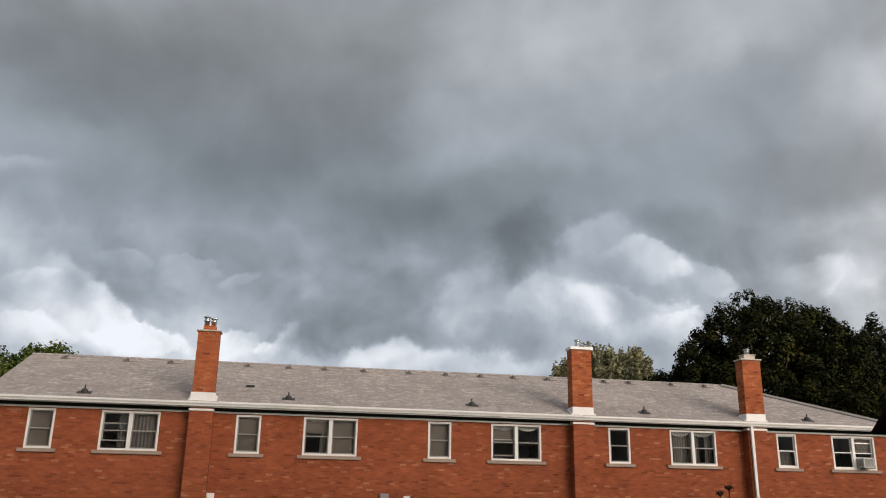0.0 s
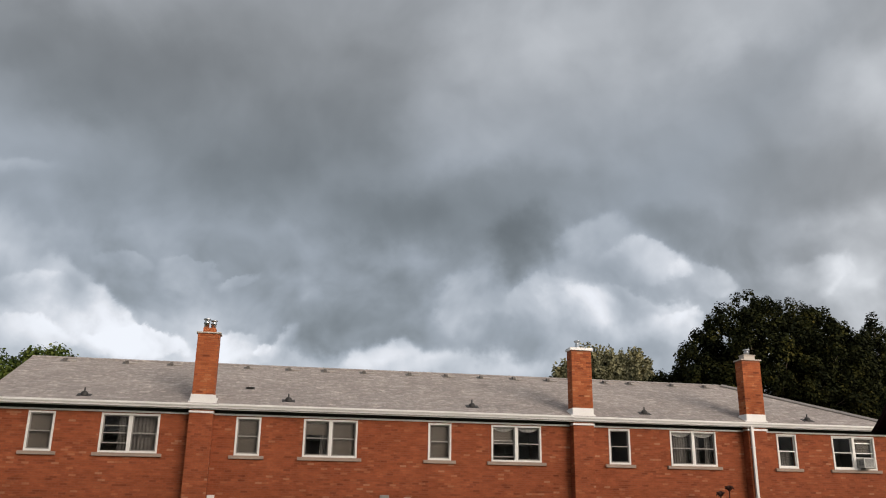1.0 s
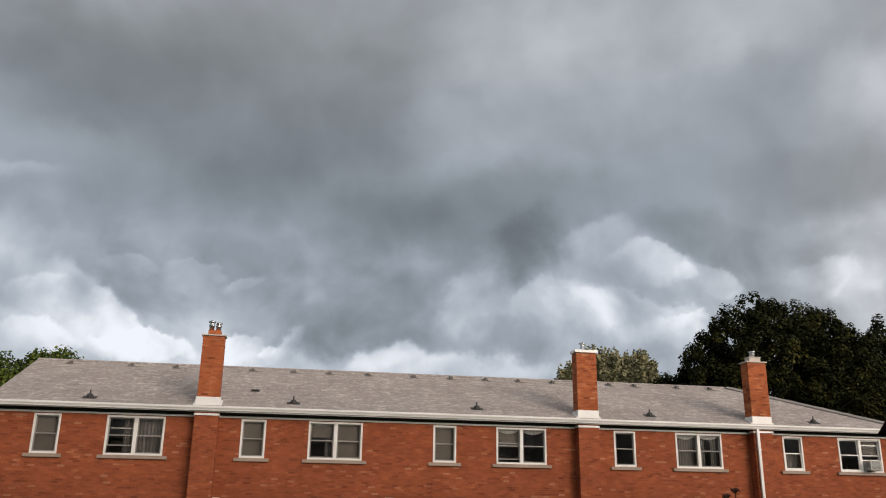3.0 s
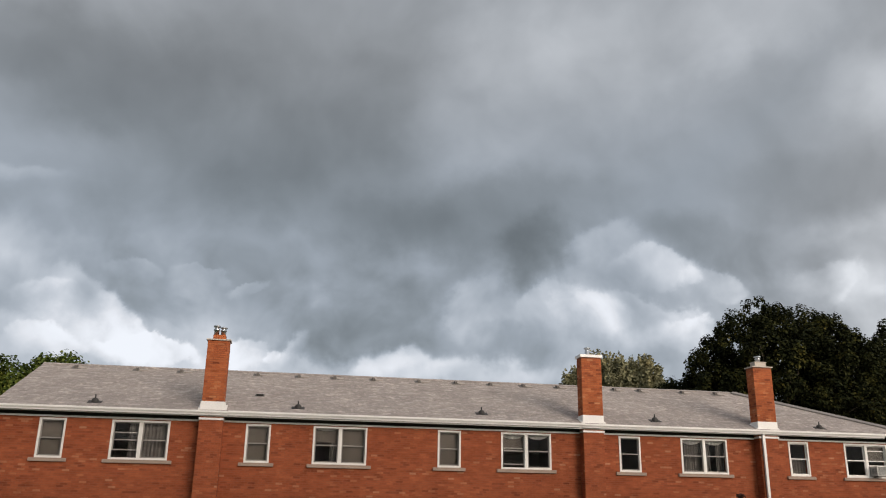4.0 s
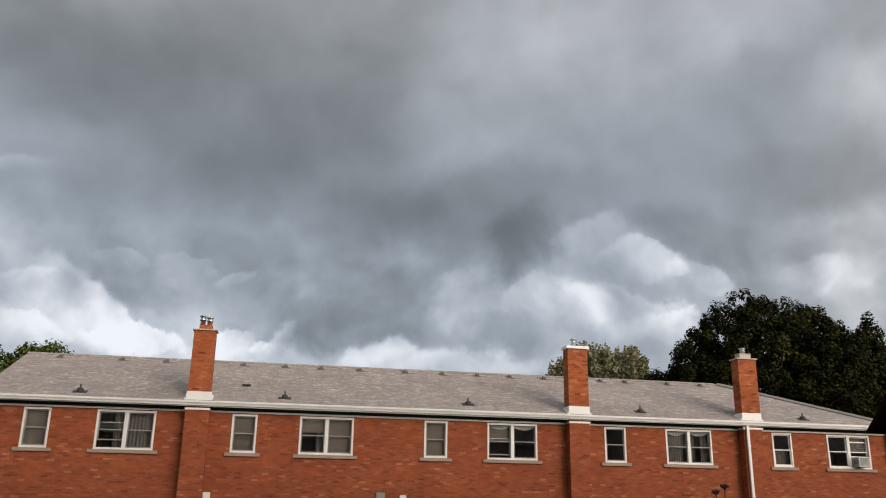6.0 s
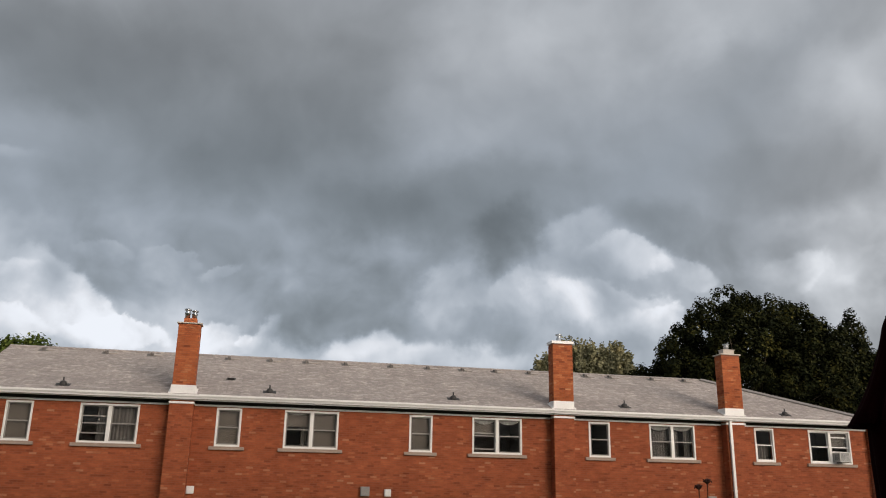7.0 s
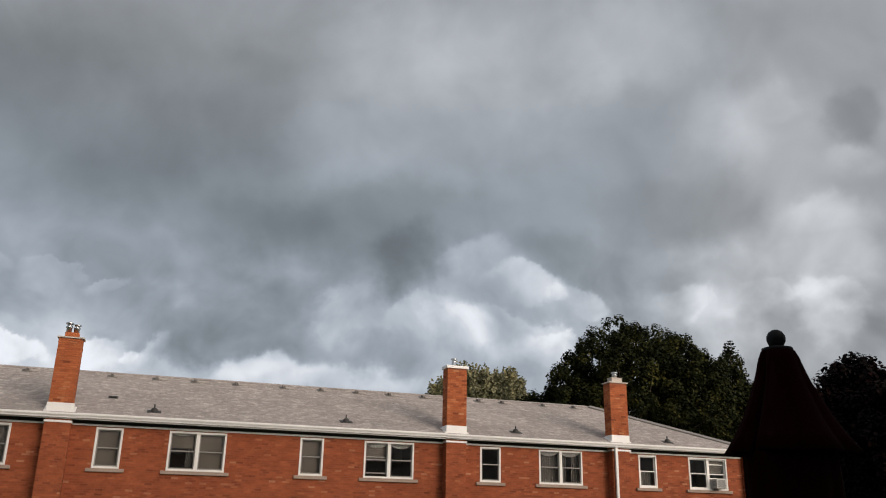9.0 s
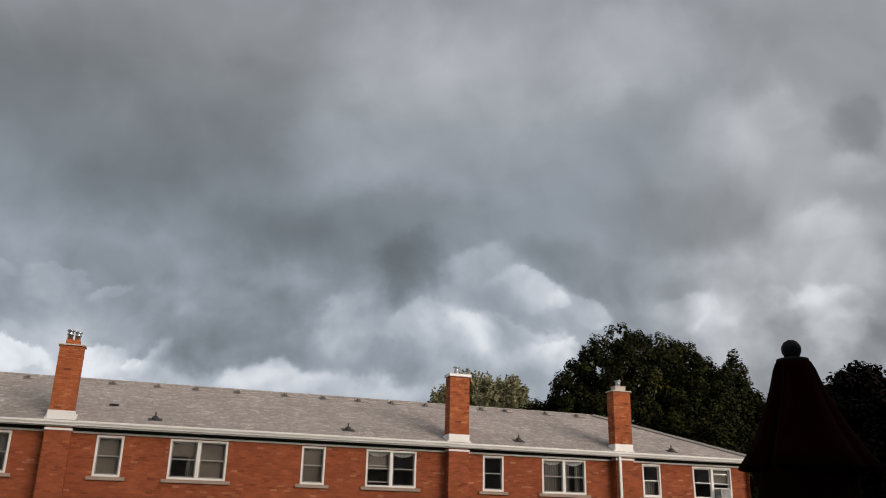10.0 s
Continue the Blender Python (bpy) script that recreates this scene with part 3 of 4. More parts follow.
for i, cx in enumerate(BREASTS):
    breast = part("chimney_breast", box(cx + 0.008, cx + CW - 0.008, PF + 0.008, FY + 0.01, 0, 5.03), M_MORTAR, house, "projecting red brick chimney breast")
    brick_shaft(cx + 0.008, cx + CW - 0.008, PF + 0.008, FY + 0.02, 0.02, 4.90, breast, False)
    top = STACK_TOP[i]
    inset = 0.030 if i == 0 else 0.008
    stack = part("chimney", box(cx + inset, cx + CW - inset, PF + 0.008, PF + CD, 5.03, top), M_MORTAR, house, "tall square orange-red brick chimney stack")
    brick_shaft(cx + inset, cx + CW - inset, PF + 0.008, PF + CD, 5.45, top - 0.005, stack, True)
    # white flashing at the foot, flared on to the roof
    bm = bmesh.new()
    box(cx - 0.012, cx + CW + 0.012, PF - 0.012, PF + CD + 0.015, 5.10, 5.47, 0.006, bm)
    for s in (-1, 1):
        e = cx - 0.07 if s < 0 else cx + CW + 0.012
        pts = [(PF - 0.03, roof_z(PF - 0.03) + 0.012), (PF + CD, roof_z(PF + CD) + 0.012), (PF + CD, roof_z(PF + CD) + 0.035), (PF - 0.03, roof_z(PF - 0.03) + 0.05)]
        extrude_x(pts, e, e + 0.058, bm)
    part("flashing", bm, M_WHITE, stack, "white metal flashing at the chimney's foot")
    white_cap = i == 1
    capbm = box(cx + inset - 0.053, cx + CW - inset + 0.053, PF - 0.045, PF + CD + 0.045, top, top + (0.10 if white_cap else 0.045), 0.012)
    part("cap", capbm, M_WHITE if white_cap else M_CONCRETE, stack, "white metal chimney cap" if white_cap else "pale concrete chimney cap")
    mx, my = cx + CW / 2, PF + CD / 2
    if i == 0:
        part("crown", box(mx - 0.20, mx + 0.20, my - 0.16, my + 0.16, top + 0.045, top + 0.20, 0.01), M_BRICK_STACK, stack, "small red brick crown")
        for fx, h in ((-0.115, 0.34), (0.105, 0.29)):
            prof = [(0.082, 0), (0.082, h * 0.45), (0.10, h * 0.5), (0.10, h * 0.62), (0.075, h * 0.66), (0.075, h * 0.8), (0.115, h * 0.84), (0.115, h * 0.95), (0.02, h * 1.06)]
            part("flue", turned(prof, (mx + fx, my, top + 0.19), 18), M_STEEL, stack, "shiny steel flue cap", True)
    elif i == 1:
        prof = [(0.12, 0), (0.085, 0.03), (0.08, 0.15), (0.068, 0.16), (0.068, 0.225), (0.115, 0.24), (0.115, 0.275), (0.03, 0.30)]
        part("flue", turned(prof, (mx - 0.05, my, top + 0.10), 18), M_STEEL, stack, "steel flue with a flat rain cap", True)
    else:
        part("crown", box(mx - 0.22, mx + 0.22, my - 0.16, my + 0.16, top + 0.045, top + 0.20, 0.01), M_CONCRETE, stack, "pale concrete crown")
        part("crown_lid", box(mx - 0.24, mx + 0.24, my - 0.18, my + 0.18, top + 0.20, top + 0.225, 0.006), M_CONCRETE, stack)
        prof = [(0.08, 0), (0.08, 0.085), (0.105, 0.09), (0.105, 0.12), (0.075, 0.125), (0.075, 0.175), (0.125, 0.18), (0.125, 0.21), (0.03, 0.235)]
        part("flue", turned(prof, (mx, my, top + 0.225), 18), M_STEEL, stack, "shiny steel flue cap", True)

# roof: gable at one end, hip at the other
bm = bmesh.new()
BY = 2 * RIDGE_Y - EAVE_Y
pts = {k: bm.verts.new(v) for k, v in {
    "a": (RX0, EAVE_Y, EAVE_Z), "b": (RX1, EAVE_Y, EAVE_Z), "c": (RX1, BY, EAVE_Z), "d": (RX0, BY, EAVE_Z), "e": (RX0, RIDGE_Y, RIDGE_Z), "f": (APEX, RIDGE_Y, RIDGE_Z),
    "a2": (RX0, EAVE_Y, EAVE_Z - 0.14), "b2": (RX1, EAVE_Y, EAVE_Z - 0.14), "c2": (RX1, BY, EAVE_Z - 0.14), "d2": (RX0, BY, EAVE_Z - 0.14), "e2": (RX0, RIDGE_Y, RIDGE_Z - 0.14)}.items()}
for key in ("a b f e", "b c f", "c d e f", "a a2 b2 b", "b b2 c2 c", "c c2 d2 d", "a e e2 a2", "e d d2 e2", "a2 e2 d2 c2 b2"):
    bm.faces.new([pts[k] for k in key.split()])
roof = part("roof", bm, M_FELT, house, "low-pitched grey-brown asphalt shingle roof")

# shingles of the front slope
RISE = math.atan(SLOPE)
LENGTH = math.hypot(RIDGE_Y - EAVE_Y, RIDGE_Z - EAVE_Z)
TAB, SHOW = 0.305, 0.142
slope_m = Matrix.Translation((0, EAVE_Y - 0.03, EAVE_Z - 0.03 * SLOPE)) @ Matrix.Rotation(RISE, 4, "X")


def shingle_corners(w):
    """A tab lying on the slope, butt end thick and lowest, along local y upwards."""
    top, but = 0.006, 0.016
    return [(x, y, z) for z0, z1 in (((0.001), 0), ) for (y, z) in ((0.0, z0), (SHOW + 0.02, z0)) for x in (-w / 2, w / 2)] + \
           [(x, y, z) for (y, z) in ((0.0, but), (SHOW + 0.02, top)) for x in (-w / 2, w / 2)]


def slope_spans(s):
    """How far the front slope reaches along x at s metres up it."""
    k = min(1.0, s / LENGTH)
    return RX0, RX1 + (APEX - RX1) * k


SHINGLE_MESH = piece_mesh("shingle", shingle_corners(TAB - 0.006), M_SHINGLE_ONE)
blocks, ones = [], 0
row = 0
while row * SHOW < LENGTH - 0.05:
    s = row * SHOW
    l, r = slope_spans(s + SHOW)
    x = l - (row % 2) * TAB / 2 - rng.uniform(0, 0.06)
    while x < r:
        a, b = max(x, l - 0.02), min(x + TAB - 0.006, r + 0.03)
        if b - a > 0.05:
            m = slope_m @ pose((a + b) / 2, s, rng.uniform(0, 0.004), 0, 0, rng.uniform(-0.5, 0.5))
            if ones < 300 and row < 24 and -1.9 < a and b < 2.4 and b - a > TAB - 0.01:
                piece("shingle", SHINGLE_MESH, m, roof)
                ones += 1
            else:
                blocks += [tuple(m @ Vector(v)) for v in shingle_corners(b - a)]
        x += TAB
    row += 1
joined("shingle_field", blocks, M_SHINGLE, roof)
joined("shingle_field", [(x, 2 * RIDGE_Y - y, z) for x, y, z in blocks], M_SHINGLE, roof)
hip_m = Matrix.Translation((RX1 + 0.03, 0, EAVE_Z - 0.012)) @ pose(0, 0, 0, 0, 0, 90) @ Matrix.Rotation(math.atan((RIDGE_Z - EAVE_Z) / (RX1 - APEX)), 4, "X")
blocks = []
for row in range(int(LENGTH / SHOW) - 1):
    k = (row + 1) * SHOW / LENGTH
    l, r = EAVE_Y + (RIDGE_Y - EAVE_Y) * k, 2 * RIDGE_Y - EAVE_Y - (RIDGE_Y - EAVE_Y) * k
    x = l - (row % 2) * TAB / 2
    while x < r:
        p, q = max(x, l), min(x + TAB - 0.006, r)
        if q - p > 0.05:
            blocks += [tuple(hip_m @ pose((p + q) / 2, row * SHOW, rng.uniform(0, 0.004)) @ Vector(v)) for v in shingle_corners(q - p)]
        x += TAB
joined("shingle_field", blocks, M_SHINGLE, roof)

# ridge and hip caps
def caps(a, b, name, mat, wide=0.17, high=0.045):
    a, b = Vector(a), Vector(b)
    n = int((b - a).length / 0.15)
    way = (b - a).normalized()
    turn = way.to_track_quat("X", "Z").to_matrix().to_4x4()
    blk = []
    for i in range(n):
        m = Matrix.Translation(a + way * (i * 0.15)) @ turn @ pose(0, 0, rng.uniform(0, 0.006), 0, 3, 0)
        for s in (-1, 1):
            mm = m @ Matrix.Rotation(radians(-20 * s), 4, "X")
            blk += [tuple(mm @ Vector((x, y * s, z))) for z in (0.012, high) for y in (0.0, wide) for x in (-0.01, 0.20)]
    joined(name, blk, mat, roof)


caps((RX0, RIDGE_Y, RIDGE_Z), (APEX, RIDGE_Y, RIDGE_Z), "ridge_cap", M_SHINGLE)
caps((RX1, EAVE_Y, EAVE_Z), (APEX, RIDGE_Y, RIDGE_Z), "hip_cap", M_HIPCAP, 0.24, 0.085)

# eaves: soffit, fascia, gutter, frieze
part("soffit", box(RX0, RX1, EAVE_Y + 0.01, FY + 0.2, 5.02, 5.035), M_SOFFIT, house, "dark brown soffit boards")


def gutter(x0, x1, dz=0.0):
    y, z = EAVE_Y, 5.03 + dz
    return extrude_x([(y, z), (y - 0.075, z), (y - 0.082, z + 0.035), (y - 0.10, z + 0.06), (y - 0.122, z + 0.085), (y - 0.125, z + 0.14), (y - 0.112, z + 0.14), (y - 0.108, z + 0.095), (y - 0.07, z + 0.02), (y - 0.01, z + 0.015), (y - 0.008, z + 0.14), (y, z + 0.14)], x0, x1)


for a, b, dz in ((RX0 - 0.02, -1.90, 0.0), (-1.895, 9.83, 0.012), (9.835, RX1 + 0.1, 0.0)):
    part("gutter", gutter(a, b, dz), M_WHITE, house, "white aluminium eaves gutter")
part("fascia", box(RX0, RX1, EAVE_Y + 0.003, EAVE_Y + 0.028, 5.0, 5.17), M_WHITE, house)
edges = [X0] + [v for x in BREASTS for v in (x - 0.02, x + CW + 0.02)] + [X1]
for a, b in zip(edges[::2], edges[1::2]):
    part("frieze_board", box(a, b, FY - 0.065, FY - 0.012, 4.868, 4.926, 0.006), M_WHITE, house, "thin white painted board over the brickwork")
    part("soffit_board", box(a, b, FY - 0.045, FY - 0.012, 4.93, 5.017), M_SOFFIT, house, "dark brown board under the eaves")
for x in BREASTS:
    part("frieze_board", box(x - 0.02, x + CW + 0.02, PF - 0.035, FY - 0.07, 4.890, 4.955, 0.006), M_WHITE, house)
# downspout beside the end chimney breast
bm = box(16.40, 16.50, PF - 0.10, PF - 0.02, 0.15, 5.03, 0.012)
spout = part("downspout", bm, M_WHITE, house, "white aluminium downspout")
for z in (1.0, 2.6, 4.3):
    part("bracket", box(16.385, 16.515, PF - 0.107, PF - 0.005, z, z + 0.03, 0.003), M_WHITE, spout)


# ---- windows ----
def pane_box(x0, x1, z0, z1, y, parent):
    ob = part("pane", box(x0, x1, y, y + 0.006, z0, z1), M_GLASS, parent, "clear window glass")
    ob.visible_shadow = False
    return ob


def sash(x0, x1, z0, z1, y, parent, mat, rail=0.034):
    bm = bmesh.new()
    for a, b, c, d in ((x0, x0 + rail, z0, z1), (x1 - rail, x1, z0, z1), (x0 + rail, x1 - rail, z0, z0 + rail), (x0 + rail, x1 - rail, z1 - rail, z1)):
        box(a, b, y, y + 0.035, c, d, 0.004, bm)
    part("sash", bm, mat, parent)
    pane_box(x0 + rail, x1 - rail, z0 + rail, z1 - rail, y + 0.014, parent)


def lights(x0, x1, y, parent, raised, mat):
    """One double-hung light between x0 and x1."""
    z0, z1 = W_BOTTOM + 0.062, W_TOP - 0.06
    zm = (z0 + z1) / 2
    sash(x0, x1, zm - 0.018, z1, y + 0.05, parent, mat)
    sash(x0, x1, z0 + raised, zm + 0.018 + raised, y + 0.012 if not raised else y + 0.09, parent, mat)


def window(x, big, raised=(0, 0), mat=None):
    w = BIG if big else SMALL
    y = FY - 0.004
    bm = bmesh.new()
    t = 0.062
    for a, b, c, d in ((x, x + t, W_BOTTOM, W_TOP), (x + w - t, x + w, W_BOTTOM, W_TOP), (x + t, x + w - t, W_BOTTOM, W_BOTTOM + t), (x + t, x + w - t, W_TOP - t, W_TOP)):
        box(a + 0.001, b - 0.001, y - 0.022, y + 0.11, c + 0.001, d - 0.001, 0.006, bm)
    mid_x = x + w / 2
    if big:
        box(mid_x - 0.055, mid_x + 0.055, y - 0.016, y + 0.11, W_BOTTOM + t, W_TOP - t, 0.006, bm)
    win = part("window", bm, M_SASH, house, "white double-hung window with a pair of lights" if big else "narrow white double-hung window")
    sill = box(x - 0.15, x + w + 0.15, FY - 0.085, FY + 0.10, W_BOTTOM - 0.108, W_BOTTOM - 0.004, 0.01)
    part("sill", sill, M_SILL, win, "grey-brown stone sill")
    if big:
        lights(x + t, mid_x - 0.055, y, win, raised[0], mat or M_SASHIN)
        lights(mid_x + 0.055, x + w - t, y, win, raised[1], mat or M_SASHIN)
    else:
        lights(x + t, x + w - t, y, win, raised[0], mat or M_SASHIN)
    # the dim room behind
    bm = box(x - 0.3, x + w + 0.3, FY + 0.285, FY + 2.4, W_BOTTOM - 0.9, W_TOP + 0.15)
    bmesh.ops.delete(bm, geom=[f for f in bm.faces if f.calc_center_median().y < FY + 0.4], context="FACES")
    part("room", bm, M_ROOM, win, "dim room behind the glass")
    return win


def roller_shade(x0, x1, z0, y=FY + 0.14, mat=None, label="drawn beige roller shade behind the window"):
    bm = box(x0, x1, y, y + 0.004, z0, W_TOP - 0.05)
    box(x0, x1, y - 0.006, y + 0.010, z0 - 0.02, z0, 0.004, bm)
    tagged(part("window_shade", bm, mat or M_SHADE), label, "window shade")


def curtain(x0, x1, z0=W_BOTTOM + 0.02, z1=W_TOP - 0.04, y=FY + 0.20, mat=None, label="hanging pleated curtain behind the window", folds=7, name="curtain"):
    bm = bmesh.new()
    n = 48
    cols = []
    for i in range(n + 1):
        k = i / n
        dy = 0.014 * math.sin(k * folds * 2 * math.pi) + 0.006 * math.sin(k * folds * 5.3 + x0)
        cols.append([bm.verts.new((x0 + (x1 - x0) * k, y + dy * (0.5 + 0.5 * j / 3) + d, z1 + (z0 - z1) * j / 3)) for d in (0.0, 0.004) for j in range(4)])
    for a, b in zip(cols, cols[1:]):
        for s in (0, 4):
            for j in range(3):
                bm.faces.new((a[s + j], b[s + j], b[s + j + 1], a[s + j + 1]))
    tagged(part(name, bm, mat or M_CURTAIN, smooth=True), label, "curtain")


def valance(x0, x1, drop=0.15, y=FY + 0.125):
    """A short white scalloped valance at the head of a light."""
    bm = bmesh.new()
    n = 24
    top, low = [], []
    for i in range(n + 1):
        k = i / n
        dy = 0.012 * math.sin(k * 40)
        top.append(bm.verts.new((x0 + (x1 - x0) * k, y + dy, W_TOP - 0.045)))
        low.append(bm.verts.new((x0 + (x1 - x0) * k, y + dy - 0.01, W_TOP - 0.06 - drop * math.sin(math.pi * k) ** 0.6)))
    for i in range(n):
        bm.faces.new((top[i], top[i + 1], low[i + 1], low[i]))
    bmesh.ops.solidify(bm, geom=bm.faces[:], thickness=0.004)
    tagged(part("valance", bm, M_LACE, smooth=True), "white scalloped lace valance in the window head", "curtain")


# the last two windows keep white sashes without the painted shade
for i, (x, b) in enumerate(WINDOWS):
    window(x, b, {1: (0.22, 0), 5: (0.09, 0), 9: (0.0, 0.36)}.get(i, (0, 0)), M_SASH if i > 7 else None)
L, R = (lambda i: (WINDOWS[i][0] + 0.06, WINDOWS[i][0] + BIG / 2 - 0.05)), (lambda i: (WINDOWS[i][0] + BIG / 2 + 0.05, WINDOWS[i][0] + BIG - 0.06))
S = lambda i: (WINDOWS[i][0] + 0.06, WINDOWS[i][0] + SMALL - 0.06)
for i in (0, 2, 4):
    roller_shade(*S(i), W_BOTTOM + 0.10)
curtain(L(1)[0] + 0.45, L(1)[1], folds=3)
curtain(*R(1), folds=7)
roller_shade(*L(3), W_BOTTOM + 0.72, label="half-drawn pale roller shade behind the window")
curtain(L(3)[0] + 0.5, L(3)[1], folds=3)
roller_shade(*R(3), W_BOTTOM + 0.06)
for i in (5, 7):
    valance(*L(i)), valance(*R(i))
valance(*L(3), 0.07)
roller_shade(*L(5), W_BOTTOM + 0.62, label="half-drawn pale roller shade behind the window")
curtain(*L(7), folds=8)
curtain(R(7)[0], R(7)[0] + 0.25, folds=3), curtain(R(7)[1] - 0.28, R(7)[1], folds=3)
curtain(*S(8), z1=W_BOTTOM + 0.6, folds=6, label="short cafe curtain in the lower half of the window")
roller_shade(*R(9), W_BOTTOM + 0.62, label="half-drawn grey roller shade behind the window")

# window air conditioner in the last window, under the raised sash
ax0, ax1 = 20.84, 21.28
ac = thing("air_conditioner", ((ax0 + ax1) / 2, FY - 0.2, W_BOTTOM + 0.06), "white window air conditioner under a raised sash", "air conditioner")
part("body", box(ax0, ax1, FY - 0.34, FY + 0.18, W_BOTTOM + 0.065, W_BOTTOM + 0.415, 0.012), M_AC, ac)
part("grille", box(ax0 + 0.05, ax1 - 0.05, FY - 0.347, FY - 0.342, W_BOTTOM + 0.10, W_BOTTOM + 0.38), M_ACDARK, ac, "dark grey coil grille")
for k in range(7):
    z = W_BOTTOM + 0.115 + k * 0.038
    part("louvre", box(ax0 + 0.05, ax1 - 0.05, FY - 0.354, FY - 0.348, z, z + 0.014), M_AC, ac)
for k in range(5):
    y = FY - 0.30 + k * 0.05
    part("side_slot", box(ax0 - 0.004, ax0 - 0.0005, y, y + 0.02, W_BOTTOM + 0.15, W_BOTTOM + 0.34), M_ACDARK, ac)
part("bracket", box(ax0 + 0.02, ax0 + 0.06, FY - 0.33, FY - 0.09, W_BOTTOM + 0.02, W_BOTTOM + 0.06, 0.004), M_DARKMETAL, ac)


# ---- things on the roof and the wall ----
def on_roof(az, el):
    """The place on the front slope in that direction from the standing place."""
    az, el = radians(az), radians(el)
    k = math.tan(el) / math.cos(az)
    y = (EAVE_Z - EYE.z - SLOPE * EAVE_Y) / (k - SLOPE)
    return Vector((y * math.tan(az), y, EYE.z + k * y))


def roof_pose(p):
    return Matrix.Translation(p) @ Matrix.Rotation(RISE, 4, "X")


def make_box_vent():
    v = thing("roof_vent", (0, 0, 0), "small grey metal box vent below the ridge", "roof vent", "vents along the ridge")
    part("base", box(-0.17, 0.17, -0.16, 0.16, 0.012, 0.022, 0.003), M_VENT, v)
    part("hood", extrude_x([(-0.11, 0.022), (-0.11, 0.115), (-0.06, 0.13), (0.10, 0.09), (0.10, 0.022)], -0.06, 0.03), M_VENT, v)
    part("lid", box(0.065, 0.36, -0.12, 0.06, 0.024, 0.058, 0.006), M_VENTPATCH, v, "pale flat shingle patch")
    return v


def make_pipe():
    v = thing("vent_pipe", (0, 0, 0), "dark plumbing vent pipe with a flared lead collar", "vent pipe", "vent pipes on the roof")
    m = Matrix.Rotation(-RISE, 4, "X")
    part("flange", box(-0.21, 0.21, -0.13, 0.12, 0.014, 0.03, 0.004), M_DARKMETAL, v)
    bm = turned([(0.13, -0.06), (0.105, 0.07), (0.085, 0.115), (0.04, 0.14)], (0, 0, 0), 16)
    bmesh.ops.transform(bm, matrix=m, verts=bm.verts[:])
    part("collar", bm, M_DARKMETAL, v, smooth=True)
    bm = turned([(0.022, 0.10), (0.022, 0.25), (0.016, 0.25)], (0, 0, 0), 12)
    bmesh.ops.transform(bm, matrix=m, verts=bm.verts[:])
    part("pipe", bm, M_DARKMETAL, v, smooth=True)
    return v


vent = None
for az in (-13.6, -9.95, -7.2, -2.27, 0.48, 2.89, 5.56, 8.68, 11.22, 13.61, 15.87, 18.19, 21.99, 23.63, 26.38, 28.45):
    y = RIDGE_Y - 0.42
    p = Vector((y * math.tan(radians(az)), y, roof_z(y)))
    if vent is None:
        vent = make_box_vent()
        vent.matrix_basis = roof_pose(p)
    else:
        copy_thing(vent, roof_pose(p))
pipe = None
for az, el in ((-12.26, 6.15), (0.54, 6.36), (13.0, 6.26), (24.53, 5.80), (34.47, 5.18)):
    p = on_roof(az, el)
    if pipe is None:
        pipe = make_pipe()
        pipe.matrix_basis = roof_pose(p)
    else:
        copy_thing(pipe, roof_pose(p))
low = thing("exhaust_vent", (0, 0, 0), "low dark slant-back exhaust vent on the shingles", "roof vent")
part("base", box(-0.15, 0.15, -0.12, 0.16, 0.014, 0.024, 0.003), M_DARKMETAL, low)
part("hood", extrude_x([(-0.09, 0.024), (-0.10, 0.075), (-0.07, 0.085), (0.13, 0.035), (0.13, 0.024)], -0.11, 0.11), M_DARKMETAL, low)
low.matrix_basis = roof_pose(on_roof(-2.04, 7.10))


def wall_box(x0, x1, z0, z1, d, mat, label):
    t = thing("utility_box", ((x0 + x1) / 2, FY, z0), label, "utility box", "boxes on the wall")
    part("body", box(x0, x1, FY - d, FY - 0.012, z0, z1, 0.012), mat, t)
    part("cover", box(x0 + 0.02, x1 - 0.02, FY - d - 0.012, FY - d - 0.001, z0 + 0.03, z1 - 0.02, 0.004), mat, t)


wall_box(-2.03, -1.80, 2.20, 2.43, 0.09, M_WHITE, "small white utility box on the brick wall")
wall_box(3.35, 3.64, 2.22, 2.51, 0.11, M_GREYBOX, "grey metal meter box on the brick wall")
wall_box(4.13, 4.34, 2.22, 2.44, 0.09, M_WHITE, "small white utility box on the brick wall")
wall_box(15.60, 15.90, 2.10, 2.42, 0.11, M_GREYBOX, "grey metal meter box on the brick wall")


